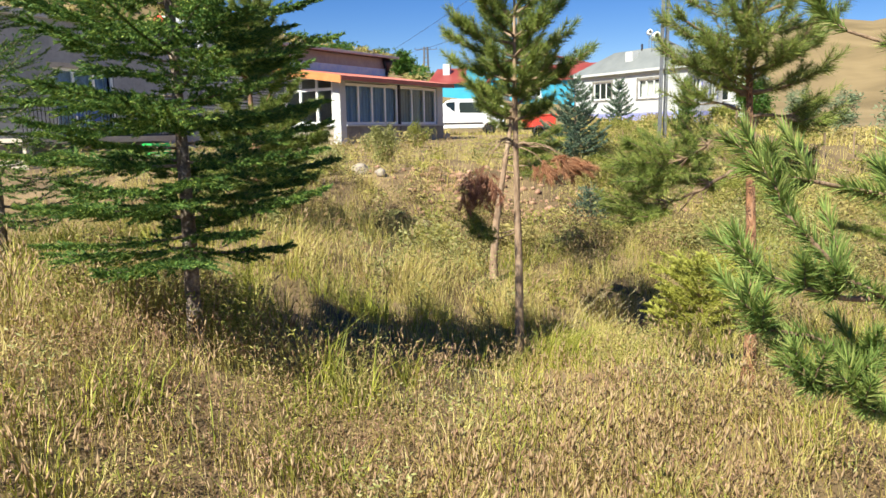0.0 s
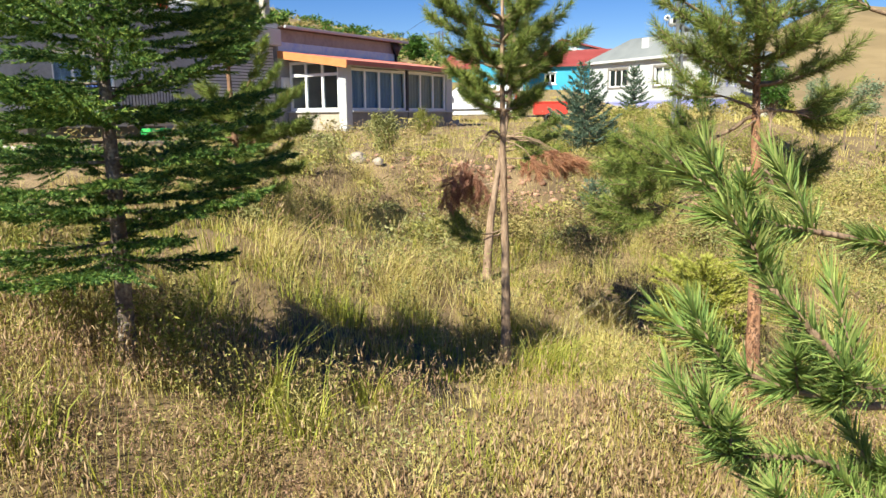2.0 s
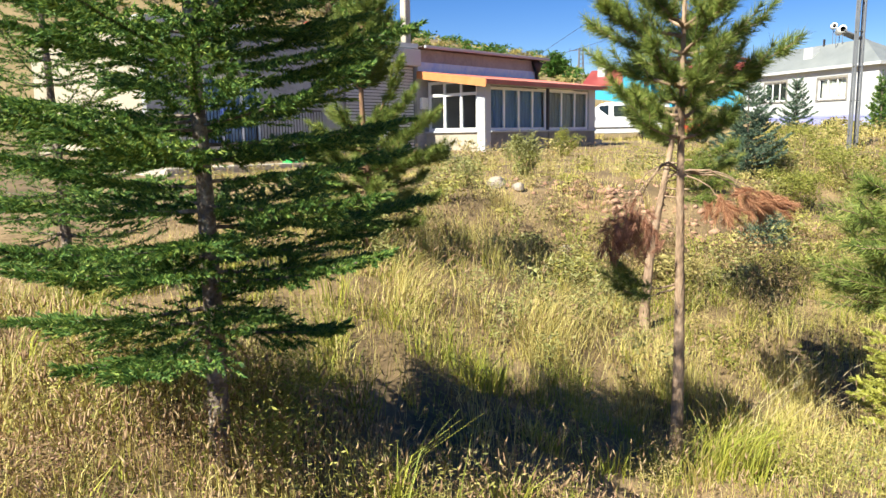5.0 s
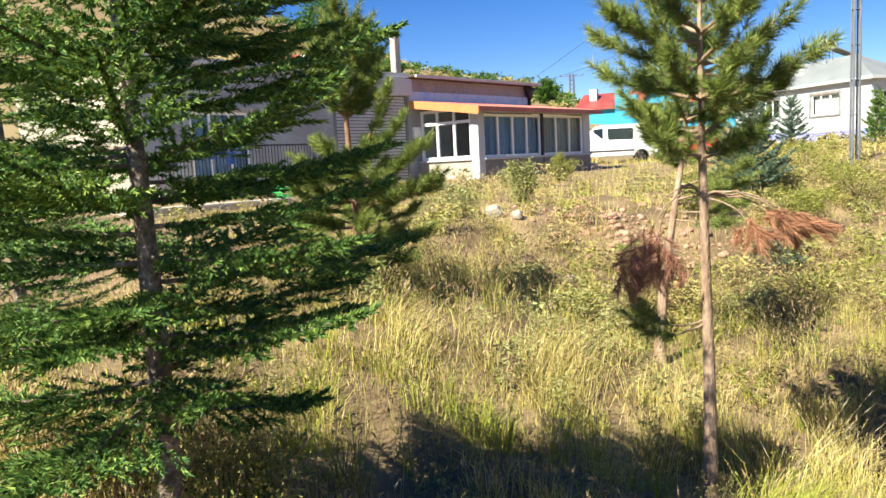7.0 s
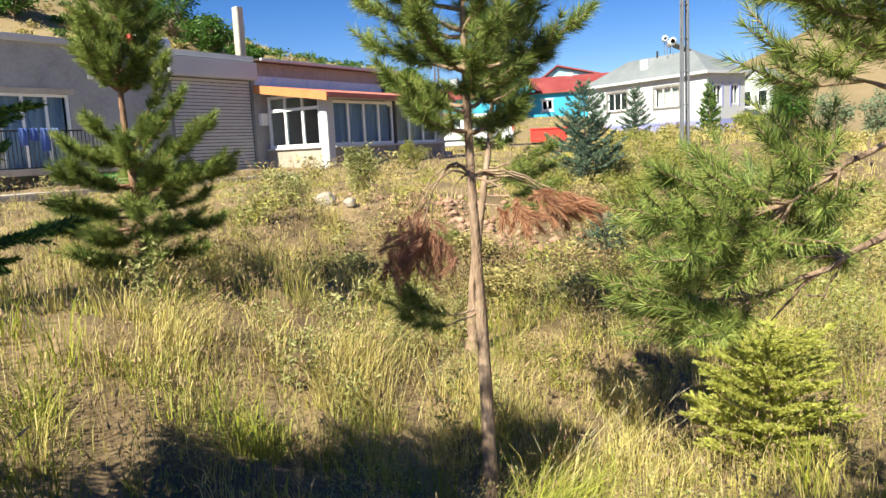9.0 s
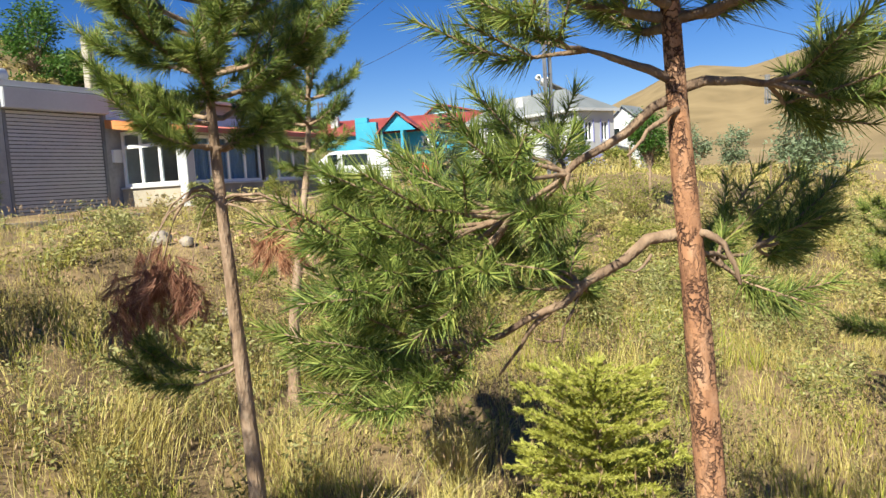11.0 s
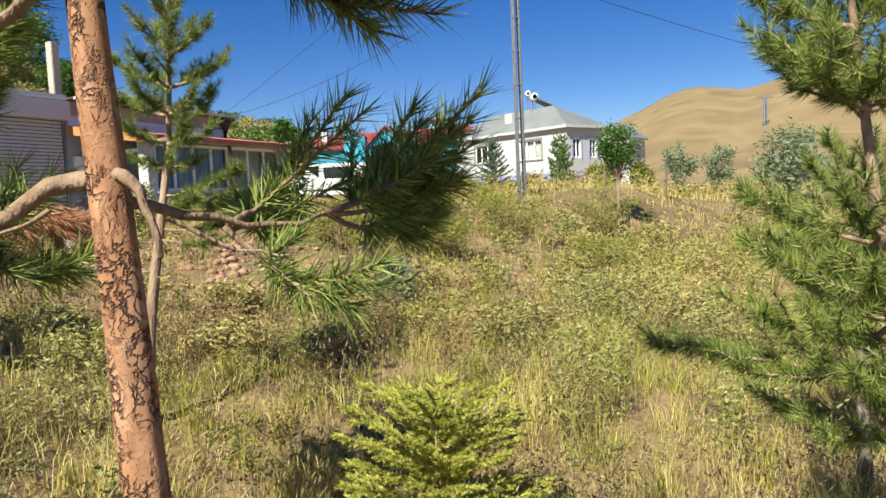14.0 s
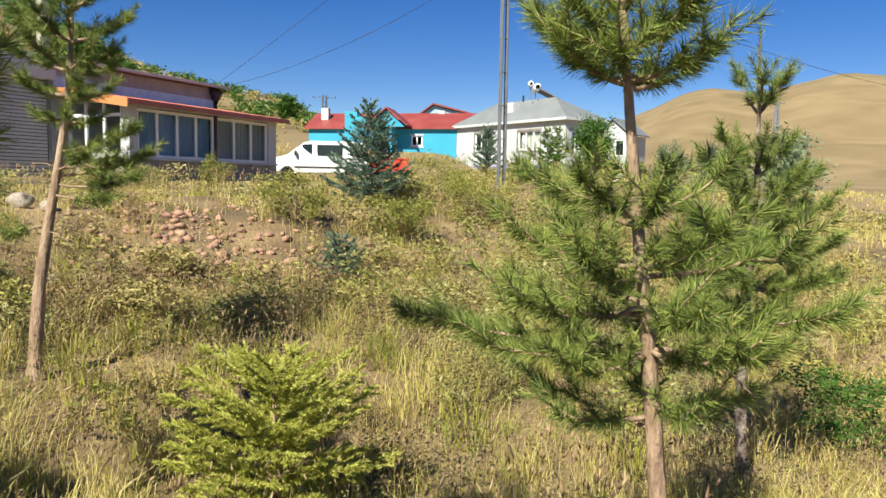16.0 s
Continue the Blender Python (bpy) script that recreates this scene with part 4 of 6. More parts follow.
for k in range(28):
    part("slat", boxes((-3.148, -0.102, 0.015, 0.052, 0.06 + k * 0.103, 0.06 + k * 0.103 + 0.08), bevel=0.01), M_SHUTTER, curtain_)
part("shutter_rail", boxes((-3.25, -3.15, -0.02, 0.09, 0.03, 2.95)), M_STEEL, garage)
part("shutter_rail", boxes((-0.1, -0.0, -0.02, 0.09, 0.03, 2.95)), M_STEEL, garage)
obj("roof", corrugated(-9.6, 0.0, 0.3, 8.2, Hh + 0.18, Hh + 0.22), M_CORR, garage, "weathered corrugated roof sheet")
obj("roof", corrugated(0.0, 7.35, -0.35, 8.2, Hh + 0.06, Hh + 0.16), M_CORR, garage, "weathered corrugated roof sheet")
part("gutter", boxes((0.06, 7.4, -0.46, -0.36, Hh + 0.0, Hh + 0.1), bevel=0.015), M_WHITE, garage)
part("painted_sheet", boxes((0.1, 6.9, -0.03, -0.003, 2.7, 3.12)), M_SHEET, garage, "blue and white sheet strip on the wall")
part("downpipe", boxes((6.95, 7.03, -0.1, -0.02, 1.6, Hh)), M_IRON, garage)
part("chimney", boxes((0.62, 0.90, 1.1, 1.37, Hh + 0.1, Hh + 2.0), bevel=0.02), M_CONC, garage, "tall thin concrete chimney")
window(garage, -8.1, -6.3, 0.35, 2.3, 3, y=0.08, bar=0.07, curtain=M_CURTAIN)
part("window_lintel", boxes((-8.25, -6.15, -0.02, -0.002, 2.3, 2.44)), M_CONC, garage)
part("wall_lamp", boxes((-5.75, -5.6, -0.08, 0.0, 2.72, 2.84), bevel=0.01), M_FRAME, garage, "small white wall lamp")
part("meter_box", boxes((0.18, 0.5, -0.12, 0.0, 1.5, 1.9), bevel=0.01), M_FRAME, garage)
# balcony rail
rail = part("balcony_rail", boxes((-9.6, -4.9, -1.02, -0.98, 1.32, 1.36), (-9.6, -4.9, -1.01, -0.99, 0.46, 0.49)), M_IRON, garage, "dark iron balcony railing")
for k in range(48):
    part("baluster", boxes((-9.6 + k * 0.1, -9.585 + k * 0.1, -1.008, -0.992, 0.49, 1.32)), M_IRON, rail)
part("balcony_slab", boxes((-9.7, -4.8, -1.1, -0.0, 0.3, 0.45), (-9.6, -9.45, -1.05, -0.9, -0.6, 0.3), (-5.05, -4.9, -1.05, -0.9, -0.6, 0.3)), M_CONC, garage)
for k in range(4):
    x0 = -8.25 + k * 0.25
    n = 8
    xs = np.linspace(x0, x0 + 0.21, n)
    yy = -1.07 + 0.012 * np.sin(np.arange(n) * 1.9)
    v = np.concatenate([np.stack([xs, yy, np.full(n, 1.4)], -1), np.stack([xs, yy - 0.012, np.full(n, 1.4)], -1), np.stack([xs, yy, np.full(n, 1.0 + 0.14 * math.sin(k * 2.3))], -1), np.stack([xs, yy - 0.012, np.full(n, 1.0 + 0.14 * math.sin(k * 2.3))], -1)])
    a = np.arange(n - 1)
    tri = [np.stack([p_ + a, p_ + a + 1, q_ + a + 1], -1) for p_, q_ in ((0, 2 * n), (n, 3 * n), (0, n))] + [np.stack([p_ + a, q_ + a + 1, q_ + a], -1) for p_, q_ in ((0, 2 * n), (n, 3 * n), (0, n))]
    wash = tagged(obj("laundry", fast_mesh("laundry", v, np.concatenate(tri)), M_CLOTH_B), "blue washing hung over the balcony rail", "laundry", "washing on the rail")
    wash.matrix_world = garage.matrix_world
# glazed porch
porch = thing("glazed_porch", frame_of((-5.4, 25.66, GB), U), "glazed white porch with a red sheet-metal roof", "porch")
PW, PD = 6.75, 2.75
part("plinth", boxes((0.32, PW, 0, 0.22, -0.5, 0.66)), M_PLINTH, porch, "grey stone plinth wall")
part("plinth", boxes((0.05, 0.25, 0.33, PD, -0.5, 0.66)), M_CREAM, porch, "sunlit cream plinth wall")
part("pillar", boxes((0.0, 0.32, 0, 0.33, -0.5, 2.2), bevel=0.012), M_WHITE, porch)
part("pillar", boxes((PW - 0.45, PW, 0.0, 0.3, 0.66, 2.2), bevel=0.012), M_WHITE, porch)
part("end_wall", boxes((PW - 0.2, PW, 0.3, PD, -0.5, 2.25)), M_WHITE, porch)
part("floor_slab", boxes((0.25, PW - 0.2, 0.22, PD, 0.0, 0.08)), M_CONC, porch)
part("sill", boxes((0.3, PW + 0.03, -0.05, 0.24, 0.66, 0.72), bevel=0.008), M_WHITE, porch)
part("sill", boxes((-0.02, 0.28, 0.33, PD, 0.66, 0.72), bevel=0.008), M_WHITE, porch)
window(porch, 0.32, 3.55, 0.72, 2.16, 4, y=0.11, bar=0.09, curtain=M_CURTAIN)
window(porch, 3.66, PW - 0.45, 0.72, 2.16, 3, y=0.11, bar=0.09, curtain=M_CURTAIN_B)
part("downpipe", boxes((3.56, 3.65, 0.0, 0.1, 0.0, 2.2)), M_IRON, porch)
window(porch, 0.35, PD - 0.1, 0.72, 2.42, 3, y=0.12, bar=0.1, transom=1.95, side=True)
part("head_beam", boxes((0.0, PW, 0.02, 0.3, 2.2, 2.32)), M_WHITE, porch)
roof = bmesh.new()
for a, b, lo in ((-0.35, PW + 0.3, 0.0),):
    vs = [roof.verts.new(c) for c in ((a, -0.35, 2.28), (b, -0.35, 2.28), (b, PD, 2.72), (a, PD, 2.72), (a, -0.35, 2.34), (b, -0.35, 2.34), (b, PD, 2.78), (a, PD, 2.78))]
    for f in ((0, 3, 2, 1), (4, 5, 6, 7), (0, 1, 5, 4), (1, 2, 6, 5), (2, 3, 7, 6), (3, 0, 4, 7)):
        roof.faces.new([vs[k] for k in f])
part("roof", roof, M_ROOFPORCH, porch, "red sheet-metal lean-to roof")
for k in range(24):
    x = -0.3 + k * 0.3
    seam = bmesh.new()
    vs = [seam.verts.new(c) for c in ((x, -0.34, 2.345), (x + 0.03, -0.34, 2.345), (x + 0.03, PD, 2.785), (x, PD, 2.785), (x + 0.008, -0.34, 2.37), (x + 0.022, -0.34, 2.37), (x + 0.022, PD, 2.81), (x + 0.008, PD, 2.81))]
    for f in ((0, 3, 2, 1), (4, 5, 6, 7), (0, 1, 5, 4), (1, 2, 6, 5), (2, 3, 7, 6), (3, 0, 4, 7)):
        seam.faces.new([vs[q] for q in f])
    part("roof_seam", seam, M_ROOFPORCH, porch)
bm = bmesh.new()
vs = [bm.verts.new(c) for c in ((-0.38, -0.37, 2.1), (-0.352, -0.37, 2.1), (-0.352, PD, 2.54), (-0.38, PD, 2.54), (-0.38, -0.37, 2.36), (-0.352, -0.37, 2.36), (-0.352, PD, 2.8), (-0.38, PD, 2.8))]
for f in ((0, 3, 2, 1), (4, 5, 6, 7), (0, 1, 5, 4), (1, 2, 6, 5), (2, 3, 7, 6), (3, 0, 4, 7)):
    bm.faces.new([vs[q] for q in f])
part("bargeboard", bm, M_FASCIA, porch, "orange wooden bargeboard")
part("eaves_board", boxes((-0.35, PW + 0.3, -0.385, -0.353, 2.2, 2.35)), M_ROOFPORCH, porch)
part("steps", boxes((PW + 0.02, PW + 1.0, 0.1, 1.3, -0.4, 0.15), (PW + 0.02, PW + 0.7, 0.1, 1.3, 0.15, 0.33)), M_CONC, porch)

# terrace slab before the house
terrace = tagged(part("terrace", boxes((-11.5, -0.2, -4.2, -0.02, -0.55, -0.06), (-11.5, -2.0, -4.45, -4.2, -0.9, -0.0), bevel=0.03), M_CONC, None), "pale concrete terrace before the house", "terrace", kind="structure")
terrace.matrix_world = garage.matrix_world
crate = thing("crate", garage.matrix_world @ pose(-7.0, -2.6, -0.06), "green plastic crate on the terrace", "crate")
part("bottom", boxes((-0.28, 0.28, -0.19, 0.19, 0, 0.02)), M_PLASTIC_G, crate)
for a in ((-0.28, 0.28, -0.2, -0.18, 0.0, 0.09), (-0.28, 0.28, 0.18, 0.2, 0.0, 0.09), (-0.3, -0.28, -0.2, 0.2, 0.0, 0.09), (0.28, 0.3, -0.2, 0.2, 0.0, 0.09)):
    part("side_panel", boxes(a, (a[0], a[1], a[2], a[3], 0.12, 0.2), (a[0], a[1], a[2], a[3], 0.23, 0.32)), M_PLASTIC_G, crate)


def low_heater(label, m):
    """A roof water heater with one tank close above its collector."""
    ob = thing("solar_water_heater", m, label, "water heater", "roof water heaters")
    v, t = tube([(-0.66, 0, 0.42), (-0.64, 0, 0.42), (0.64, 0, 0.42), (0.68, 0, 0.42)], [0.2, 0.23, 0.23, 0.14], 18)
    tm = fast_mesh("tank", v, t)
    tm.shade_smooth()
    obj("tank", tm, M_FRAME, ob)
    v, t = tube([(-0.79, 0, 0.42), (-0.76, 0, 0.42), (-0.665, 0, 0.42)], [0.15, 0.225, 0.225], 18)
    obj("end_cap", fast_mesh("end_cap", v, t), M_RED, ob, "red tank end cap")
    pb = bmesh.new()
    vs = [pb.verts.new(c) for c in ((-0.85, -1.3, 0.0), (0.85, -1.3, 0.0), (0.85, -0.2, 0.18), (-0.85, -0.2, 0.18), (-0.85, -1.3, 0.07), (0.85, -1.3, 0.07), (0.85, -0.2, 0.25), (-0.85, -0.2, 0.25))]
    for f in ((0, 3, 2, 1), (4, 5, 6, 7), (0, 1, 5, 4), (1, 2, 6, 5), (2, 3, 7, 6), (3, 0, 4, 7)):
        pb.faces.new([vs[q] for q in f])
    part("collector", pb, M_STEEL, ob, "grey collector panel")
    for x in (-0.55, 0.52):
        part("leg", boxes((x, x + 0.04, -0.02, 0.02, -0.05, 0.24)), M_STEEL, ob)
    return ob


def solar_heater(label, m):
    ob = thing("solar_water_heater", m, label, "water heater", "roof water heaters")
    v, t = tube([(-0.75, 0, 1.0), (-0.7, 0, 1.0), (0.7, 0, 1.0), (0.75, 0, 1.0)], [0.16, 0.26, 0.26, 0.16], 18)
    tm = fast_mesh("tank", v, t)
    tm.shade_smooth()
    obj("tank", tm, M_FRAME, ob)
    v, t = tube([(0.2, 0.35, 1.35), (0.22, 0.35, 1.35), (0.72, 0.35, 1.35), (0.75, 0.35, 1.35)], [0.12, 0.2, 0.2, 0.12], 14)
    obj("upper_tank", fast_mesh("upper_tank", v, t), M_FRAME, ob)
    pb = bmesh.new()
    vs = [pb.verts.new(c) for c in ((-0.9, -1.6, 0.1), (0.9, -1.6, 0.1), (0.9, -0.1, 0.85), (-0.9, -0.1, 0.85), (-0.9, -1.6, 0.18), (0.9, -1.6, 0.18), (0.9, -0.1, 0.93), (-0.9, -0.1, 0.93))]
    for f in ((0, 3, 2, 1), (4, 5, 6, 7), (0, 1, 5, 4), (1, 2, 6, 5), (2, 3, 7, 6), (3, 0, 4, 7)):
        pb.faces.new([vs[q] for q in f])
    part("collector", pb, M_STEEL, ob, "grey collector panel")
    for x in (-0.6, 0.57):
        part("leg", boxes((x, x + 0.04, -0.05, -0.01, -0.1, 0.85)), M_STEEL, ob)
        part("leg", boxes((x, x + 0.04, 0.33, 0.37, -0.1, 1.2)), M_STEEL, ob)
    return ob


low_heater("white roof water heater with a red tank end", garage.matrix_world @ pose(-2.15, 2.2, Hh + 0.24))
dish = thing("satellite_dish", garage.matrix_world @ pose(6.9, 0.1, Hh - 0.25, 70, 0, 40), "dark satellite dish on the house corner", "satellite dish")
v, t = tube([(0, 0, 0), (0, 0, 0.05), (0, 0, 0.10)], [0.08, 0.3, 0.4], 18)
obj("reflector", fast_mesh("reflector", v, t), M_IRON, dish)
part("arm", boxes((-0.015, 0.015, -0.015, 0.015, 0.1, 0.5), (-0.04, 0.04, -0.04, 0.04, 0.5, 0.6)), M_IRON, dish)


def hip_roof(x0, x1, y0, y1, z0, z1, inset, over=0.4, thick=0.12):
    bm = bmesh.new()
    a, b, c, d = x0 - over, x1 + over, y0 - over, y1 + over
    m = (c + d) / 2
    lo = [bm.verts.new(v) for v in ((a, c, z0 - thick), (b, c, z0 - thick), (b, d, z0 - thick), (a, d, z0 - thick))]
    up = [bm.verts.new(v) for v in ((a, c, z0), (b, c, z0), (b, d, z0), (a, d, z0))]
    r0, r1 = bm.verts.new((a + inset, m, z1)), bm.verts.new((b - inset, m, z1))
    bm.faces.new(lo[::-1])
    for k in range(4):
        bm.faces.new((lo[k], lo[(k + 1) % 4], up[(k + 1) % 4], up[k]))
    bm.faces.new((up[0], up[1], r1, r0))
    bm.faces.new((up[1], up[2], r1))
    bm.faces.new((up[2], up[3], r0, r1))
    bm.faces.new((up[3], up[0], r0))
    return bm


def gable_roof(x0, x1, y0, y1, z0, z1, over=0.3, thick=0.1, ridge=0.5, drop1=None):
    """Ridge along x; two sloping slabs."""
    bm = bmesh.new()
    m = y0 + (y1 - y0) * ridge
    za = z0 - over * (z1 - z0) / max(m - y0, 0.1)
    zb = (z0 if drop1 is None else drop1)
    a, b = x0 - over, x1 + over
    for (ya, h0), (yb, h1) in (((y0 - over, za), (m, z1)), ((m, z1), (y1 + over, zb))):
        vs = [bm.verts.new(c) for c in ((a, ya, h0), (b, ya, h0), (b, yb, h1), (a, yb, h1), (a, ya, h0 + thick), (b, ya, h0 + thick), (b, yb, h1 + thick), (a, yb, h1 + thick))]
        for f in ((0, 3, 2, 1), (4, 5, 6, 7), (0, 1, 5, 4), (1, 2, 6, 5), (2, 3, 7, 6), (3, 0, 4, 7)):
            bm.faces.new([vs[q] for q in f])
    return bm


def gable_end(x0, x1, y0, y1, z0, z1, ridge=0.5):
    bm = bmesh.new()
    m = y0 + (y1 - y0) * ridge
    pts = [(y0, z0), (y1, z0), (m, z1)]
    f0 = [bm.verts.new((x0, *p)) for p in pts]
    f1 = [bm.verts.new((x1, *p)) for p in pts]
    bm.faces.new(f0[::-1])
    bm.faces.new(f1)
    for k in range(3):
        bm.faces.new((f0[k], f0[(k + 1) % 3], f1[(k + 1) % 3], f1[k]))
    return bm


# white two-storey house; its facade runs from (4.57, 61.2) to (11.45, 52.0)
WB = 0.4
white = thing("white_house", frame_of((4.57, 61.2, WB), (6.88, -9.2)), "white two-storey house with a grey hipped roof", "house")
WL, WDp, WE = 11.49, 3.5, 4.9
holes = [(2.3, 4.3, 3.05, 4.35), (7.0, 9.2, 3.0, 4.3), (7.4, 9.1, 0.9, 1.75), (2.6, 3.9, 0.95, 1.7)]
part("wall", wall_bm(0, WL, -1.0, 2.0, 0.0, 0.25, holes[2:]), M_LILAC, white, "lilac-painted basement storey")
part("wall", wall_bm(0, WL, 2.003, WE, -0.006, 0.25, holes[:2]), M_WHITE, white)
sh = [(0.6, 1.35, 2.9, 4.2), (2.2, 2.9, 2.9, 4.2)]
bmw = wall_bm(0.25, WDp, 2.003, WE, -0.25, 0.006, sh)
bmesh.ops.transform(bmw, matrix=Matrix.Translation((WL, 0, 0)) @ Matrix(((0, 1, 0, 0), (1, 0, 0, 0), (0, 0, 1, 0), (0, 0, 0, 1))), verts=bmw.verts)
bmesh.ops.reverse_faces(bmw, faces=bmw.faces)
part("wall", bmw, M_WHITE, white)
part("wall", boxes((WL - 0.25, WL, 0.25, WDp, -1.0, 2.0)), M_LILAC, white)
part("wall", boxes((0, 0.25, 0.25, WDp, -1.0, WE), (0.25, WL - 0.25, WDp - 0.25, WDp, -1.0, WE)), M_WHITE, white)
part("floor_slab", boxes((0.25, WL - 0.25, 0.25, WDp - 0.25, 1.9, 2.0)), M_CONC, white)
# added dark sheet so the rooms behind the panes look unlit
part("unlit_room_backing", boxes((0.25, WL - 0.7, 1.6, 1.7, -0.5, WE - 0.02)), M_DARK, white)
for x0, x1, z0, z1 in holes:
    window(white, x0, x1, z0, z1, 3 if z0 > 2 else 2, y=0.1, bar=0.09, curtain=M_CURTAIN_B if x0 > 5 and z0 > 2 else None, glass=None if x0 > 5 and z0 > 2 else M_VGLASS)
for x0, x1, z0, z1 in holes[:2]:
    part("window_surround", boxes((x0 - 0.12, x1 + 0.12, -0.03, -0.008, z1, z1 + 0.14)), M_PLINTH, white)
    part("window_surround", boxes((x0 - 0.12, x0, -0.03, -0.008, z0, z1)), M_PLINTH, white)
    part("window_surround", boxes((x1, x1 + 0.12, -0.03, -0.008, z0, z1)), M_PLINTH, white)
    part("window_sill", boxes((x0 - 0.12, x1 + 0.12, -0.07, -0.008, z0 - 0.1, z0)), M_PLINTH, white)
for y0, y1, z0, z1 in sh:
    window(white, y0, y1, z0, z1, 2, y=WL - 0.1, bar=0.09, side=True)
    for a, b in ((y0 - 0.12, y0), (y1, y1 + 0.12)):
        part("window_surround", boxes((WL + 0.007, WL + 0.03, a, b, z0 - 0.1, z1 + 0.1)), M_LILAC, white)
part("string_course", boxes((-0.03, WL + 0.03, -0.035, -0.008, 1.86, 2.02)), M_LILAC, white)
part("roof", hip_roof(0, WL, 0, WDp, WE + 0.12, WE + 1.75, 3.0, over=0.3), M_ROOFGREY, white, "grey sheet-metal hipped roof")
part("eaves_board", boxes((-0.32, WL + 0.32, -0.32, -0.26, WE - 0.06, WE + 0.12)), M_WHITE, white)
part("eaves_board", boxes((WL + 0.26, WL + 0.32, -0.26, WDp + 0.3, WE - 0.06, WE + 0.12)), M_WHITE, white)
part("chimney", boxes((5.0, 5.75, 0.6, 1.25, WE + 0.4, WE + 1.55), bevel=0.03), M_WHITE, white, "white square chimney")
part("flue", boxes((5.6, 5.7, 1.6, 1.7, WE + 1.0, WE + 2.1)), M_IRON, white)
solar_heater("white solar water heater on the grey hipped roof", white.matrix_world @ pose(6.7, 1.9, WE + 1.55, 0, 0, 143) @ Matrix.Diagonal((1.0, 1.0, 1.0, 1)))
annex = thing("gabled_annex", frame_of((14.6, 57.4, WB), (0.8, -0.6)), "small white gabled house behind the white house", "house")
part("wall", boxes((0, 2.4, 0, 3, -1.0, 4.2)), M_WHITE, annex)
gb = gable_roof(0, 3, 0, 2.4, 4.2, 5.35, over=0.2)
bmesh.ops.transform(gb, matrix=Matrix(((0, 1, 0, 0), (1, 0, 0, 0), (0, 0, 1, 0), (0, 0, 0, 1))), verts=gb.verts)
bmesh.ops.reverse_faces(gb, faces=gb.faces)
part("roof", gb, M_ROOFGREY, annex)
ge = gable_end(0, 0.2, 0, 2.4, 4.2, 5.3)
bmesh.ops.transform(ge, matrix=Matrix(((0, 1, 0, 0), (1, 0, 0, 0), (0, 0, 1, 0), (0, 0, 0, 1))), verts=ge.verts)
bmesh.ops.reverse_faces(ge, faces=ge.faces)
part("gable", ge, M_WHITE, annex)
for x in (0.3, 1.4):
    window(annex, x, x + 0.7, 2.75, 3.9, 1, y=-0.03, bar=0.08, glass=M_VGLASS)

# turquoise farm buildings
BB = 2.55
blue = thing("turquoise_house", frame_of((-7.1, 63.3, BB), (6.9, -1.3)), "low turquoise farm building with a red roof", "house")
BL = 11.9
part("wall", wall_bm(0, BL, -1.5, 2.75, 0, 0.25, [(8.35, 9.25, 1.35, 2.15), (5.9, 6.75, 0.3, 2.2)]), M_BLUEWALL, blue)
part("wall", boxes((0, 0.25, 0.25, 5, -1.5, 2.75), (BL - 0.25, BL, 0.25, 5, -1.5, 2.75), (0.25, BL - 0.25, 4.75, 5, -1.5, 2.75)), M_BLUEWALL, blue)
# added dark sheet: the gloom inside is put into its colour
part("unlit_room_backing", boxes((0.25, BL - 0.25, 1.2, 1.3, -1.0, 2.7)), M_DARK, blue)
part("roof", gable_roof(0, BL + 2.6, 0, 5, 2.78, 4.0, over=0.3), M_ROOFRED, blue, "red corrugated metal roof")
part("gable", gable_end(0, 0.2, 0, 5, 2.75, 3.95), M_BLUEWALL, blue)
part("gable", gable_end(BL - 0.2, BL, 0, 5, 2.75, 3.95), M_BLUEWALL, blue)
window(blue, 8.35, 9.25, 1.35, 2.15, 2, y=0.1, bar=0.1)
part("window_surround", boxes((8.25, 9.35, -0.03, -0.003, 2.15, 2.27)), M_WHITE, blue)
part("window_surround", boxes((8.25, 9.35, -0.03, -0.003, 1.23, 1.35)), M_WHITE, blue)
part("door", boxes((5.92, 6.73, 0.08, 0.13, 0.0, 2.2)), M_FRAME, blue, "white door in the turquoise wall")
part("chimney_block", boxes((3.2, 4.9, -0.7, -0.003, -1.5, 3.55), bevel=0.02), M_BLUEWALL, blue, "turquoise chimney block with stepped top")
part("chimney_block", boxes((3.2, 4.2, -0.68, -0.05, 3.55, 3.95), bevel=0.02), M_BLUEWALL, blue)
pgr = gable_roof(-1.6, 0.3, 5.4, 8.2, 2.75, 4.1, over=0.25)
bmesh.ops.transform(pgr, matrix=Matrix(((0, 1, 0, 0), (1, 0, 0, 0), (0, 0, 1, 0), (0, 0, 0, 1))), verts=pgr.verts)
bmesh.ops.reverse_faces(pgr, faces=pgr.faces)
part("porch_roof", pgr, M_ROOFRED, blue)
pge = gable_end(-1.55, -1.45, 5.4, 8.2, 2.72, 4.0)
bmesh.ops.transform(pge, matrix=Matrix(((0, 1, 0, 0), (1, 0, 0, 0), (0, 0, 1, 0), (0, 0, 0, 1))), verts=pge.verts)
bmesh.ops.reverse_faces(pge, faces=pge.faces)
part("porch_gable", pge, M_BLUEWALL, blue)
part("porch_post", boxes((5.45, 5.6, -1.55, -1.4, -1.5, 2.72)), M_BLUEWALL, blue)
part("porch_wall", boxes((7.0, 7.2, -1.55, -0.003, -1.5, 2.72)), M_BLUEWALL, blue)
part("chimney", boxes((0.6, 1.2, 1.2, 1.7, 3.2, 4.4)), M_WHITE, blue)
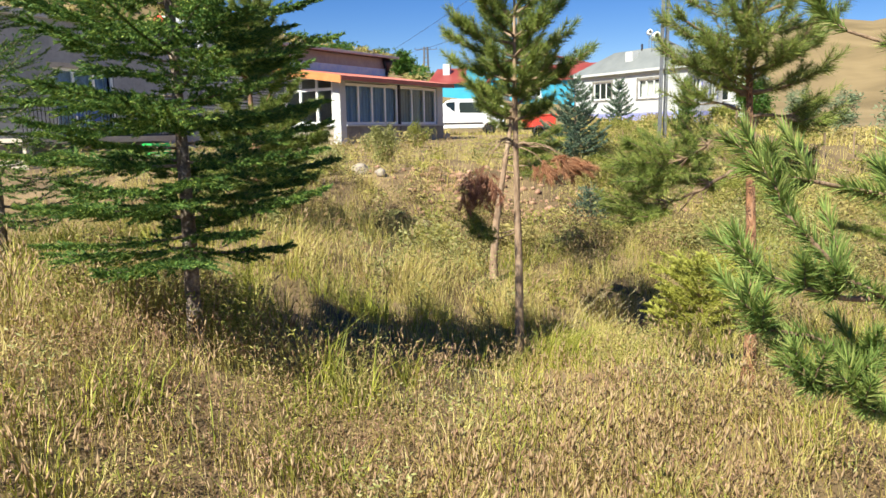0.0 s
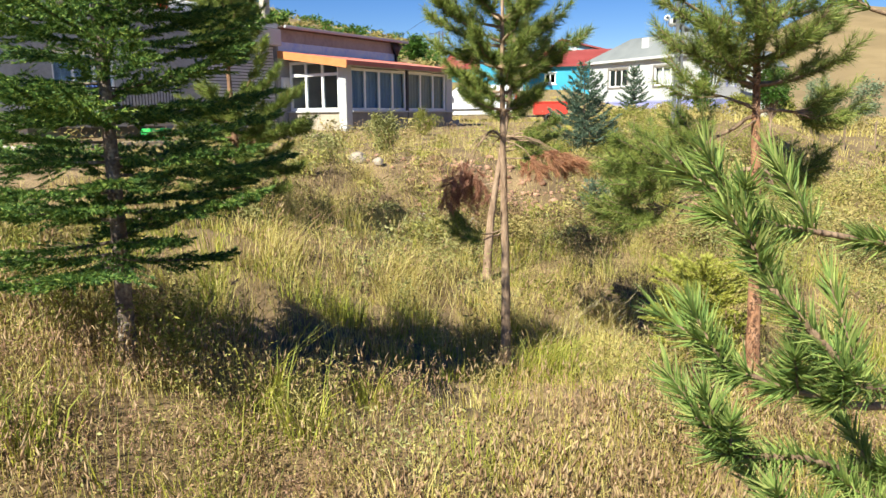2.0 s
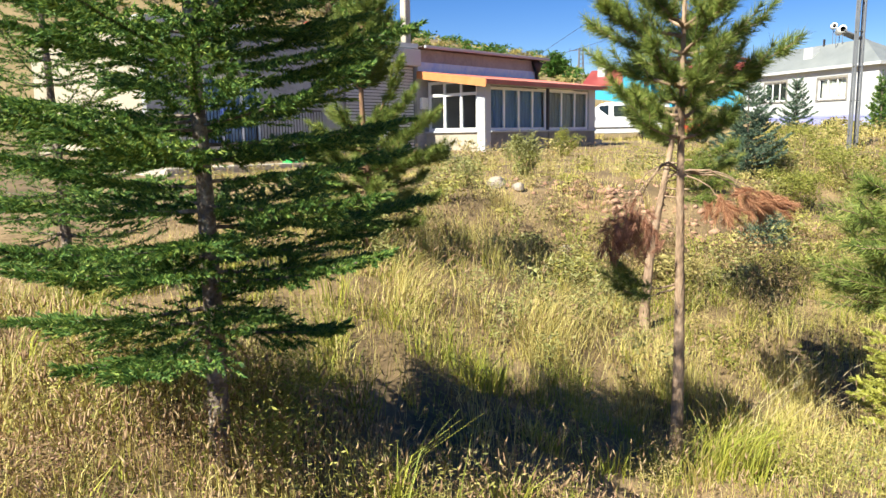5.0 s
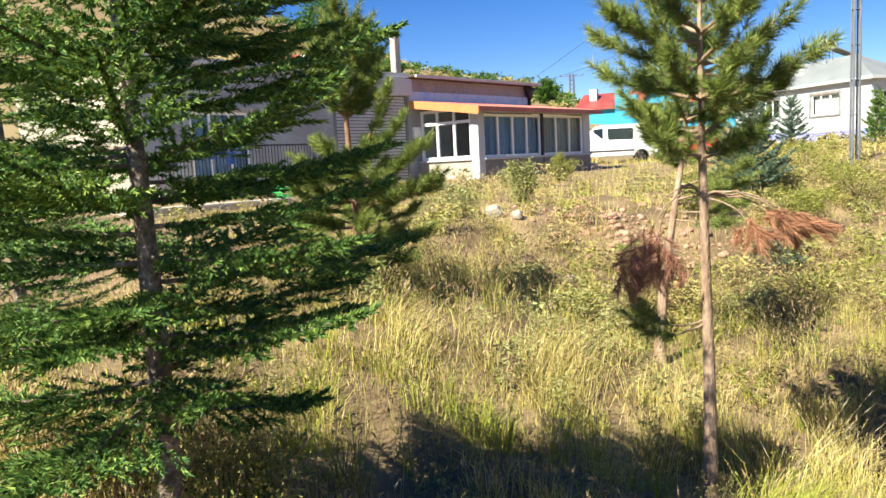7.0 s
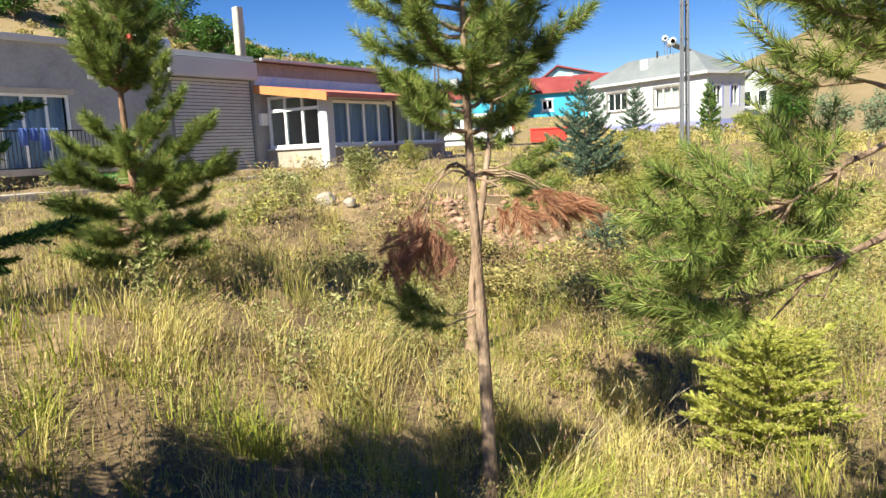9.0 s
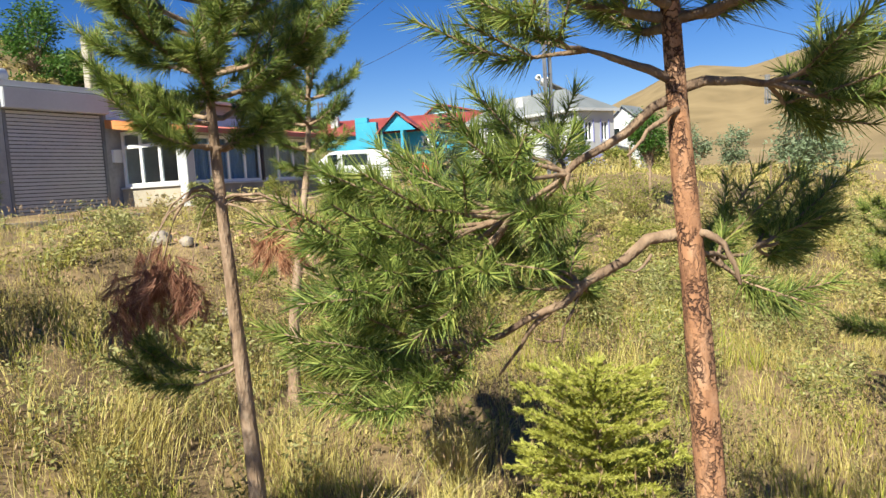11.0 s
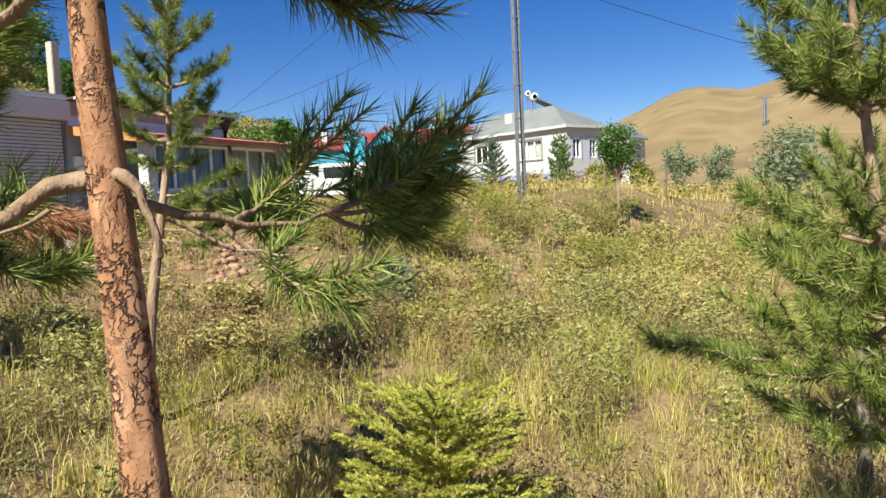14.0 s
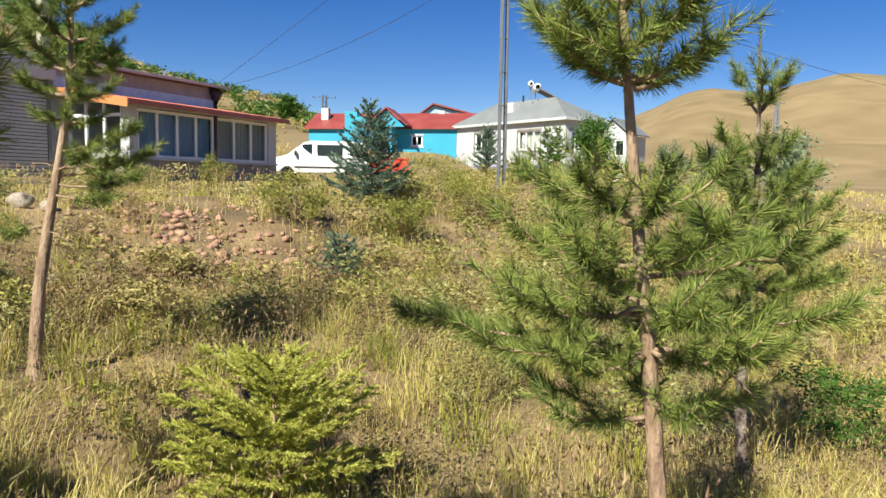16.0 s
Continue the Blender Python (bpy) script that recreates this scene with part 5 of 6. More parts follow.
part("roof_vent", boxes((10.0, 10.5, 2.4, 2.8, 3.9, 4.3)), M_WHITE, blue)
barn = thing("pale_turquoise_barn", frame_of((1.6, 74.3, 3.2), (5.2, -0.3)), "pale turquoise gabled barn behind the farm building", "barn")
bb = bmesh.new()
pr = [(0, -2), (6.6, -2), (6.6, 3.75), (1.0, 5.15), (0, 4.4)]
f0 = [bb.verts.new((x, 0, z)) for x, z in pr]
f1 = [bb.verts.new((x, 9, z)) for x, z in pr]
bb.faces.new(f0)
bb.faces.new(f1[::-1])
for k in range(5):
    bb.faces.new((f0[(k + 1) % 5], f0[k], f1[k], f1[(k + 1) % 5]))
part("wall", bb, M_PALECYAN, barn)
rb = bmesh.new()
for (xa, za), (xb, zb) in (((-0.5, 4.1), (1.0, 5.2)), ((1.0, 5.2), (7.0, 3.72))):
    vs = [rb.verts.new(c) for c in ((xa, -0.35, za), (xb, -0.35, zb), (xb, 9.2, zb), (xa, 9.2, za), (xa, -0.35, za + 0.14), (xb, -0.35, zb + 0.14), (xb, 9.2, zb + 0.14), (xa, 9.2, za + 0.14))]
    for f in ((0, 3, 2, 1), (4, 5, 6, 7), (0, 1, 5, 4), (1, 2, 6, 5), (2, 3, 7, 6), (3, 0, 4, 7)):
        rb.faces.new([vs[q] for q in f])
part("roof", rb, M_ROOFRED, barn)


# ---- van, trailer ----
van = thing("van", frame_of((-5.3, 42.2, 1.02), (5.0, 0.6)), "white delivery van parked behind the porch", "van")
prof = [(0.0, 0.45), (0.02, 0.95), (0.25, 1.12), (1.0, 1.28), (1.75, 1.93), (2.1, 2.02), (4.75, 2.02), (4.92, 1.9), (5.0, 1.0), (5.0, 0.42), (4.55, 0.38), (4.5, 0.62), (4.3, 0.76), (4.05, 0.76), (3.85, 0.62), (3.8, 0.36), (1.3, 0.34), (1.25, 0.6), (1.05, 0.75), (0.8, 0.75), (0.6, 0.6), (0.55, 0.38)]
vb = bmesh.new()
fa = [vb.verts.new((x, 0.0 + (0.12 if z > 1.3 else 0.0), z)) for x, z in prof]
fb = [vb.verts.new((x, 1.9 - (0.12 if z > 1.3 else 0.0), z)) for x, z in prof]
vb.faces.new(fa)
vb.faces.new(fb[::-1])
for k in range(len(prof)):
    q = (k + 1) % len(prof)
    vb.faces.new((fa[q], fa[k], fb[k], fb[q]))
bmesh.ops.bevel(vb, geom=[e for e in vb.edges if abs(e.verts[0].co.y - e.verts[1].co.y) < 0.2], offset=0.05, segments=2, affect="EDGES")
body = part("body", vb, M_VAN, van)
part("side_window", boxes((2.45, 3.75, 0.035, 0.11, 1.22, 1.82), bevel=0.02), M_VGLASS, van)
wb = bmesh.new()
vs = [wb.verts.new(c) for c in ((1.12, 0.03, 1.25), (2.2, 0.03, 1.25), (2.2, 0.09, 1.85), (1.75, 0.09, 1.82), (1.12, 0.12, 1.25), (2.2, 0.12, 1.25), (2.2, 0.16, 1.85), (1.75, 0.16, 1.82))]
for f in ((0, 3, 2, 1), (4, 5, 6, 7), (0, 1, 5, 4), (1, 2, 6, 5), (2, 3, 7, 6), (3, 0, 4, 7)):
    wb.faces.new([vs[q] for q in f])
part("cab_window", wb, M_VGLASS, van)
ws = bmesh.new()
vs = [ws.verts.new(c) for c in ((1.0, 0.15, 1.33), (1.0, 1.75, 1.33), (1.72, 1.7, 1.95), (1.72, 0.2, 1.95), (1.06, 0.15, 1.3), (1.06, 1.75, 1.3), (1.78, 1.7, 1.92), (1.78, 0.2, 1.92))]
for f in ((0, 1, 2, 3), (4, 7, 6, 5), (0, 4, 5, 1), (1, 5, 6, 2), (2, 6, 7, 3), (3, 7, 4, 0)):
    ws.faces.new([vs[q] for q in f])
part("windscreen", ws, M_VGLASS, van)
part("bumper", boxes((-0.08, 0.12, 0.1, 1.8, 0.35, 0.6), bevel=0.03), M_IRON, van)
part("side_trim", boxes((1.3, 3.8, -0.03, 0.0, 0.62, 0.7), bevel=0.008), M_IRON, van)
part("mirror", boxes((1.3, 1.42, -0.2, 0.0, 1.25, 1.5), bevel=0.03), M_IRON, van)
part("tail_light", boxes((4.93, 5.02, 0.02, 0.14, 1.0, 1.5), bevel=0.01), M_RED, van)
for x in (0.93, 4.18):
    for y in (0.02, 1.66):
        v, t = tube([(x, y, 0.34), (x, y + 0.02, 0.34), (x, y + 0.2, 0.34), (x, y + 0.22, 0.34)], [0.28, 0.34, 0.34, 0.28], 22)
        wh = obj("tyre", fast_mesh("tyre", v, t), M_TYRE, van)
        v, t = tube([(x, y - 0.012, 0.34), (x, y + 0.02, 0.34), (x, y + 0.23, 0.34)], [0.19, 0.2, 0.2], 18)
        obj("rim", fast_mesh("rim", v, t), M_STEEL, wh)
van.location.z = gz(-3.6, 42.6)

cart = thing("trailer", frame_of((0.75, 34.4, gz(1.3, 34.8)), (1.0, 0.05)), "small farm trailer with a bright red box", "trailer")
part("cargo_box", boxes((0, 1.5, 0, 1.0, 0.42, 0.95), bevel=0.03), M_RED, cart)
part("rim_rail", boxes((-0.03, 1.53, -0.03, 0.03, 0.95, 1.0)), M_RED, cart)
part("rim_rail", boxes((-0.03, 1.53, 0.97, 1.03, 0.95, 1.0)), M_RED, cart)
part("chassis", boxes((0.1, 1.4, 0.2, 0.8, 0.32, 0.41), (-0.9, 0.1, 0.45, 0.55, 0.33, 0.4)), M_IRON, cart)
for y in (-0.14, 0.98):
    v, t = tube([(0.75, y, 0.26), (0.75, y + 0.02, 0.26), (0.75, y + 0.14, 0.26), (0.75, y + 0.16, 0.26)], [0.2, 0.26, 0.26, 0.2], 18)
    obj("tyre", fast_mesh("tyre", v, t), M_TYRE, cart)


# ---- poles, wires, fence ----
def angle_bar(bm, p0, p1, w=0.05, t=0.012):
    d = (Vector(p1) - Vector(p0))
    m = Matrix.Translation(p0) @ d.to_track_quat("Z", "Y").to_matrix().to_4x4()
    r = bmesh.ops.create_cube(bm, size=1.0)
    bmesh.ops.transform(bm, matrix=m @ Matrix.Translation((0, 0, d.length / 2)) @ Matrix.Diagonal((w, t * 2, d.length, 1)), verts=r["verts"])


def lattice_pole(label, x, y, z, height, w0, w1, rungs, arms=(), name="utility_pole"):
    ob = thing(name, pose(x, y, z, 0, 0, 12), label, "utility pole")
    for sx, sy in ((-1, -1), (1, -1), (1, 1), (-1, 1)):
        bm = bmesh.new()
        angle_bar(bm, (sx * w0, sy * w0, 0), (sx * w1, sy * w1, height), w0 * 0.62, w0 * 0.14)
        angle_bar(bm, (sx * w0, sy * w0 * 0.96, 0), (sx * w1, sy * w1 * 0.96, height), w0 * 0.2, w0 * 0.3)
        part("leg", bm, M_STEEL, ob)
    for k in range(rungs):
        f = (k + 0.5) / rungs
        w = w0 + (w1 - w0) * f
        bm = bmesh.new()
        for a, b in (((-1, -1), (1, -1)), ((1, -1), (1, 1)), ((1, 1), (-1, 1)), ((-1, 1), (-1, -1))):
            angle_bar(bm, (a[0] * w, a[1] * w, f * height), (b[0] * w, b[1] * w, f * height), w0 * 0.4, w0 * 0.08)
        part("brace", bm, M_STEEL, ob)
    for za, half in arms:
        arm = part("crossarm", boxes((-half, half, -0.05, 0.05, za - 0.05, za + 0.05)), M_STEEL, ob)
        for s in (-0.95, -0.4, 0.4, 0.95):
            part("insulator", boxes((s * half - 0.05, s * half + 0.05, -0.05, 0.05, za + 0.05, za + 0.32), bevel=0.02), M_IRON, arm)
    return ob


lattice_pole("slim galvanised steel lattice utility pole", 5.3, 25.0, gz(5.3, 25.0) - 0.05, 9.2, 0.088, 0.065, 10)
for bx_, by_, ht in ((-17.3, 134.0, 10.0), (84.0, 185.0, 13.0)):
    top = {-17.3: 14.9, 84.0: 22.3}[bx_]
    lattice_pole("distant lattice power pylon on the hill", bx_, by_, gz(bx_, by_) - 0.3, max(6.0, top - gz(bx_, by_)), 0.45, 0.3, 8, ((max(5.6, top - gz(bx_, by_) - 0.3), 2.0),), "power_pylon")


def wire(p0, p1, sag, r, label):
    v, t = tube(curve_points(p0, p1, -sag, 30), [r] * 30, 5)
    w_ = fast_mesh("overhead_wire", v, t)
    return tagged(obj("overhead_wire", w_, M_WIRE), label, "cable", "overhead wires")


wire((5.3, 25.0, 7.3), (-5.0, 33.0, 4.6), 0.5, 0.008, "thin black overhead cable from the pole")
wire((5.3, 25.0, 7.25), (46.0, 66.0, 9.0), 0.8, 0.012, "thin black overhead cable from the pole")
wire((9.0, 18.0, 10.5), (-5.0, 33.0, 4.8), 0.2, 0.007, "thin pale overhead cable")
for k, (fx, fy) in enumerate(((10.8, 26.4), (9.95, 26.9), (8.2, 27.4), (12.6, 28.5), (14.6, 31.5), (16.5, 34.0))):
    post = tagged(part("fence_post", boxes((-0.03, 0.03, -0.03, 0.03, -0.2, 0.85 + 0.1 * (k % 2)), bevel=0.006), M_WOOD, None), "weathered wooden fence post in dry grass", "fence post", "fence posts")
    post.matrix_world = pose(fx, fy, gz(fx, fy), 2 * (k % 3) - 2, 3 * (k % 2), 20 * k)


# ---- stones on the bank ----
def stones(n, cx, cy, sx, sy, lo, hi, rng):
    out = []
    for _ in range(n):
        x, y = cx + rng.normal() * sx, cy + rng.normal() * sy
        s = lo + (hi - lo) * rng.random() ** 2
        bm = bmesh.new()
        bmesh.ops.create_icosphere(bm, subdivisions=1, radius=1.0)
        v = np.array([q.co[:] for q in bm.verts])
        f = np.array([[q.index for q in fc.verts] for fc in bm.faces])
        bm.free()
        v = v * (1 + 0.2 * rng.standard_normal((len(v), 1))) * s * np.array([1, 0.75, 0.5])
        cut = unit(rng.standard_normal((3, 3)))
        for c_ in cut:
            v = v - np.maximum(v @ c_ - 0.5 * s, 0)[:, None] * c_
        a = rng.random() * 6.28
        v = np.stack([v[:, 0] * math.cos(a) - v[:, 1] * math.sin(a), v[:, 0] * math.sin(a) + v[:, 1] * math.cos(a), v[:, 2]], -1)
        out.append((v + np.array([x, y, gz(x, y) + s * 0.15]), f))
    return merge(out)


rs = R(71)
tagged(obj("rubble", fast_mesh("rubble", *stones(420, 0.35, 15.0, 1.3, 0.75, 0.03, 0.12, rs)), M_STONE), "loose reddish stones on the bank", "stones", kind="stuff")
tagged(obj("rubble", fast_mesh("rubble", *stones(90, 4.6, 17.5, 1.5, 2.0, 0.03, 0.1, rs)), M_STONE), "loose reddish stones among the weeds", "stones", kind="stuff")
for sx_, sy_, sz_ in ((-2.16, 14.4, 0.17), (-1.75, 14.35, 0.11), (-0.6, 12.2, 0.1), (0.2, 12.6, 0.12)):
    bm = bmesh.new()
    bmesh.ops.create_icosphere(bm, subdivisions=3, radius=1.0)
    for v_ in bm.verts:
        v_.co *= sz_ * (1 + 0.35 * noise.noise(v_.co * 1.3 + Vector((sx_, sy_, 0))))
        v_.co.z *= 0.75
    st = tagged(part("boulder", bm, M_PALESTONE, None, smooth=True), "pale weathered boulder on the bank", "boulder", "boulders")
    st.location = (sx_, sy_, gz(sx_, sy_) + sz_ * 0.45)


# ---- grass and weeds ----
def field(x, y, scale, seed):
    """Smooth patches between 0 and 1."""
    r = R(seed)
    s = 0
    for k in range(7):
        a, ph = r.random() * 6.28, r.random() * 6.28
        f = (0.6 + 0.9 * r.random()) / scale
        s = s + np.sin((x * math.cos(a) + y * math.sin(a)) * f * 6.28 + ph)
    return 1 / (1 + np.exp(-s * 0.9))


def scatter(n, rng, x0, x1, y0, y1):
    return x0 + (x1 - x0) * rng.random(n), y0 + (y1 - y0) * rng.random(n)


def keep_clear(x, y):
    """Nothing grows on the terrace, in the houses or under the wheels."""
    lx = (x + 8.1) * U[0] + (y - 26.5) * U[1]
    ly = -(x + 8.1) * U[1] + (y - 26.5) * U[0]
    free = ~((lx > -11.6) & (lx < 7.6) & (ly > -4.5))
    px, py = (x + 5.4) * U[0] + (y - 25.66) * U[1], -(x + 5.4) * U[1] + (y - 25.66) * U[0]
    free &= ~((px > -0.3) & (px < 8.2) & (py > -0.3))
    return free


def blades(x, y, height, width, rng, bend=0.45, heading=None):
    """Curved grass blades: three triangles each."""
    n = len(x)
    z = ground(x, y) - 0.02
    base = np.stack([x, y, z], -1)
    a = rng.random(n) * 6.28 if heading is None else heading + rng.normal(size=n) * 0.8
    d = np.stack([np.cos(a), np.sin(a), np.zeros(n)], -1)
    k = (bend * (0.25 + rng.random(n)) * height)[:, None]
    up = np.array([[0, 0, 1.0]])
    mid = base + up * height[:, None] * 0.55 + d * k * 0.3
    tip = base + up * (height * (1 - 0.25 * bend))[:, None] + d * k
    f = rng.random(n) * 6.28
    w = np.stack([np.cos(f), np.sin(f), np.zeros(n)], -1) * width[:, None] * 0.5
    v = np.stack([base - w, base + w, mid - w * 0.8, mid + w * 0.8, tip], 1).reshape(-1, 3)
    i0 = np.arange(n)[:, None] * 5
    return (v, np.concatenate([i0 + [0, 1, 3], i0 + [0, 3, 2], i0 + [2, 3, 4]])), tip, unit(tip - mid)


def seed_heads(tip, d, size, rng):
    """Slim spindles at the tips of stalks."""
    n = len(tip)
    a, b = sides(d)
    r = (np.minimum(size * 0.09, np.where(size > 0.13, 0.0022, 0.0085)) * (0.7 + 0.6 * rng.random(n)))[:, None]
    ln = (size * (0.7 + 0.6 * rng.random(n)))[:, None]
    m = tip + d * ln * 0.4
    v = np.stack([tip, m + a * r, m + (-0.5 * a + 0.87 * b) * r, m + (-0.5 * a - 0.87 * b) * r, tip + d * ln], 1).reshape(-1, 3)
    i0 = np.arange(n)[:, None] * 5
    return v, np.concatenate([i0 + q for q in ([0, 2, 1], [0, 3, 2], [0, 1, 3], [1, 2, 4], [2, 3, 4], [3, 1, 4])])


rg = R(81)
def clumps(n, area, per, lo, hi, spread, width, rng):
    """Tufts of blades that lean outwards from their middles: places, heights, widths and the patch of each blade."""
    cx, cy = scatter(n, rng, *area)
    ok_ = keep_clear(cx, cy)
    cx, cy = cx[ok_], cy[ok_]
    q_ = 0.67 * (cy - 14.4) - 0.74 * (cx + 2.2)
    bare = np.exp(-(((q_ + 1.6) / 1.9) ** 2)) * (field(cx, cy, 1.9, 9) > 0.42) + 1.2 * np.exp(-((cx - 0.35) ** 2 + (cy - 15.0) ** 2) / 1.4) + 0.8 * np.exp(-((cx - 4.5) ** 2 + (cy - 17.9) ** 2) / 1.0)
    ok_ = rng.random(len(cx)) > 0.75 * bare
    cx, cy = cx[ok_], cy[ok_]
    ok_ = rng.random(len(cx)) > 0.85 * (field(cx, cy, 0.7, 33) > 0.62)
    cx, cy = cx[ok_], cy[ok_]
    yard = smooth(3.0, 1.0, cx) * smooth(-0.8, 0.6, 0.67 * (cy - 14.4) - 0.74 * (cx + 2.2)) * (1 - smooth(36, 40, cy))
    h_ = (lo + (hi - lo) * rng.random(len(cx)) ** 1.6 * (0.25 + 0.95 * field(cx, cy, 1.2, 2))) * (1 - 0.65 * yard) * (1 - 0.45 * np.exp(-((cx - 0.8) / 1.7) ** 2 - ((cy - 5.7) / 1.1) ** 2))
    k_ = len(cx)
    ox, oy = rng.normal(size=(2, k_, per)) * spread
    x_, y_ = (cx[:, None] + ox).ravel(), (cy[:, None] + oy).ravel()
    fr_ = smooth(10, 45, y_)
    hh_ = np.repeat(h_, per) * (0.55 + 0.6 * rng.random(k_ * per)) * (1 + 0.35 * fr_)
    ww_ = width * (0.7 + 0.6 * rng.random(k_ * per)) * (1 + 5.0 * fr_)
    green_ = np.repeat(rng.random(k_) > 0.34 + 0.5 * field(cx, cy, 2.6, 1) + 0.12 * smooth(20, 40, cy) - 0.3 * np.exp(-(((cy - 6.6) / 1.2) ** 2)) + 0.75 * smooth(4.2, 7, cx) * smooth(7, 11, cy) + 0.3 * np.exp(-(((0.67 * (cy - 14.4) - 0.74 * (cx + 2.2) + 1.0) / 2.2) ** 2)), per)
    return x_, y_, hh_, ww_, np.arctan2(oy, ox).ravel(), green_


sets = [clumps(7500, (-5.5, 9.5, 1.4, 12.5), 12, 0.08, 0.44, 0.045, 0.0068, rg), clumps(1000, (-5.5, 9.5, 1.8, 12.5), 40, 0.3, 0.6, 0.06, 0.006, rg), clumps(420, (-8, 12, 12.5, 20), 36, 0.3, 0.6, 0.08, 0.0055, rg), clumps(2600, (-7, 10, -6, 1.4), 9, 0.1, 0.34, 0.06, 0.007, rg),
        clumps(5000, (-8, 12, 12.5, 21.0), 9, 0.10, 0.46, 0.06, 0.0066, rg), clumps(4200, (-14, 24, 21, 34), 10, 0.12, 0.42, 0.09, 0.006, rg),
        clumps(2600, (-14, 36, 34, 60), 8, 0.14, 0.42, 0.14, 0.006, rg), clumps(8000, (-5.5, 9.5, 1.4, 13.0), 3, 0.06, 0.2, 0.07, 0.006, rg)]
X, Y, hgt, wid, turn, is_green = (np.concatenate(q) for q in zip(*sets))
for mask, m_, nm, lb in ((~is_green, M_STRAW, "dry_grass", "dense tufts of dry straw-coloured meadow grass"), (is_green, M_GREEN, "green_grass", "tufts of olive green meadow grass")):
    (v, t), _, _ = blades(X[mask], Y[mask], hgt[mask], wid[mask], rg, 0.6, turn[mask])
    tagged(obj(nm, fast_mesh(nm, v, t), m_), lb, "grass", kind="stuff")

# tall stalks with seed heads
xs_, ys_ = [np.concatenate(q) for q in zip(scatter(15000, rg, -5.5, 9.5, 1.8, 12), scatter(9000, rg, -3.5, 2.6, 2.2, 5.0), scatter(8500, rg, -8, 12, 12, 22), scatter(2500, rg, -12, 24, 22, 40))]
ok = keep_clear(xs_, ys_) & (rg.random(len(xs_)) < 0.18 + 0.9 * field(xs_, ys_, 2.1, 5) ** 2)
xs_, ys_ = xs_[ok], ys_[ok]
fr = smooth(10, 40, ys_)
low = smooth(6.0, 3.5, ys_) * smooth(3, 0.5, xs_)
hs = (0.26 + 0.30 * rg.random(len(xs_))) * (1 + 0.25 * fr) * (1 - 0.35 * low) * (1 - 0.4 * np.exp(-((xs_ - 0.8) / 1.7) ** 2 - ((ys_ - 5.7) / 1.1) ** 2))
(v, t), tip, d = blades(xs_, ys_, hs, (0.0028 + 0.0012 * rg.random(len(xs_))) * (1 + 4 * fr), rg, 0.28)
tagged(obj("grass_stalks", fast_mesh("grass_stalks", v, t), M_STRAW), "tall dry grass stalks", "grass", kind="stuff")
tagged(obj("seed_heads", fast_mesh("seed_heads", *seed_heads(tip - d * 0.01, d, 0.062 * (1 + 1.2 * fr), rg)), M_SEED), "pinkish straw seed heads on tall grass", "grass", kind="stuff")


# rough brown seed spikes in loose groups
def spikes(n, area, height, rng, seed):
    cx, cy = scatter(n, rng, *area)
    keep_ = keep_clear(cx, cy) & (rng.random(n) < field(cx, cy, 1.3, seed))
    x, y = np.repeat(cx[keep_], 5), np.repeat(cy[keep_], 5)
    x, y = x + rng.normal(size=len(x)) * 0.05, y + rng.normal(size=len(x)) * 0.05
    h = height * (0.55 + 0.6 * rng.random(len(x)))
    stalk, tip, d = blades(x, y, h, np.full(len(x), 0.003), rng, 0.3)
    k = 18
    u = rng.random((len(x), k))
    c = tip[:, None] - d[:, None] * (u * 0.38 * h[:, None])[..., None] + rng.standard_normal((len(x), k, 3)) * 0.0045
    return stalk, leaves(c.reshape(-1, 3), np.full(len(x) * k, 0.0135), rng, 1.5)


for n_, ar_, h_, sd_, lb in ((1500, (-4.5, 3.2, 2.0, 5.4), 0.30, 141, "rough pinkish brown seed spikes in the meadow"), (700, (-1.5, 5.5, 5.4, 9.5), 0.36, 142, "rough straw seed spikes in the hollow"), (900, (-5, 6, 8.5, 15), 0.42, 143, "rough brown seed spikes on the bank")):
    st_, hd_ = spikes(n_, ar_, h_, R(sd_), sd_)
    tagged(obj("spike_stalks", fast_mesh("spike_stalks", *st_), M_STRAW), "thin dry stalks of seed spikes", "grass", kind="stuff")
    tagged(obj("seed_spikes", fast_mesh("seed_spikes", *hd_), M_SPIKE if sd_ == 141 else M_SEED), lb, "grass", kind="stuff")


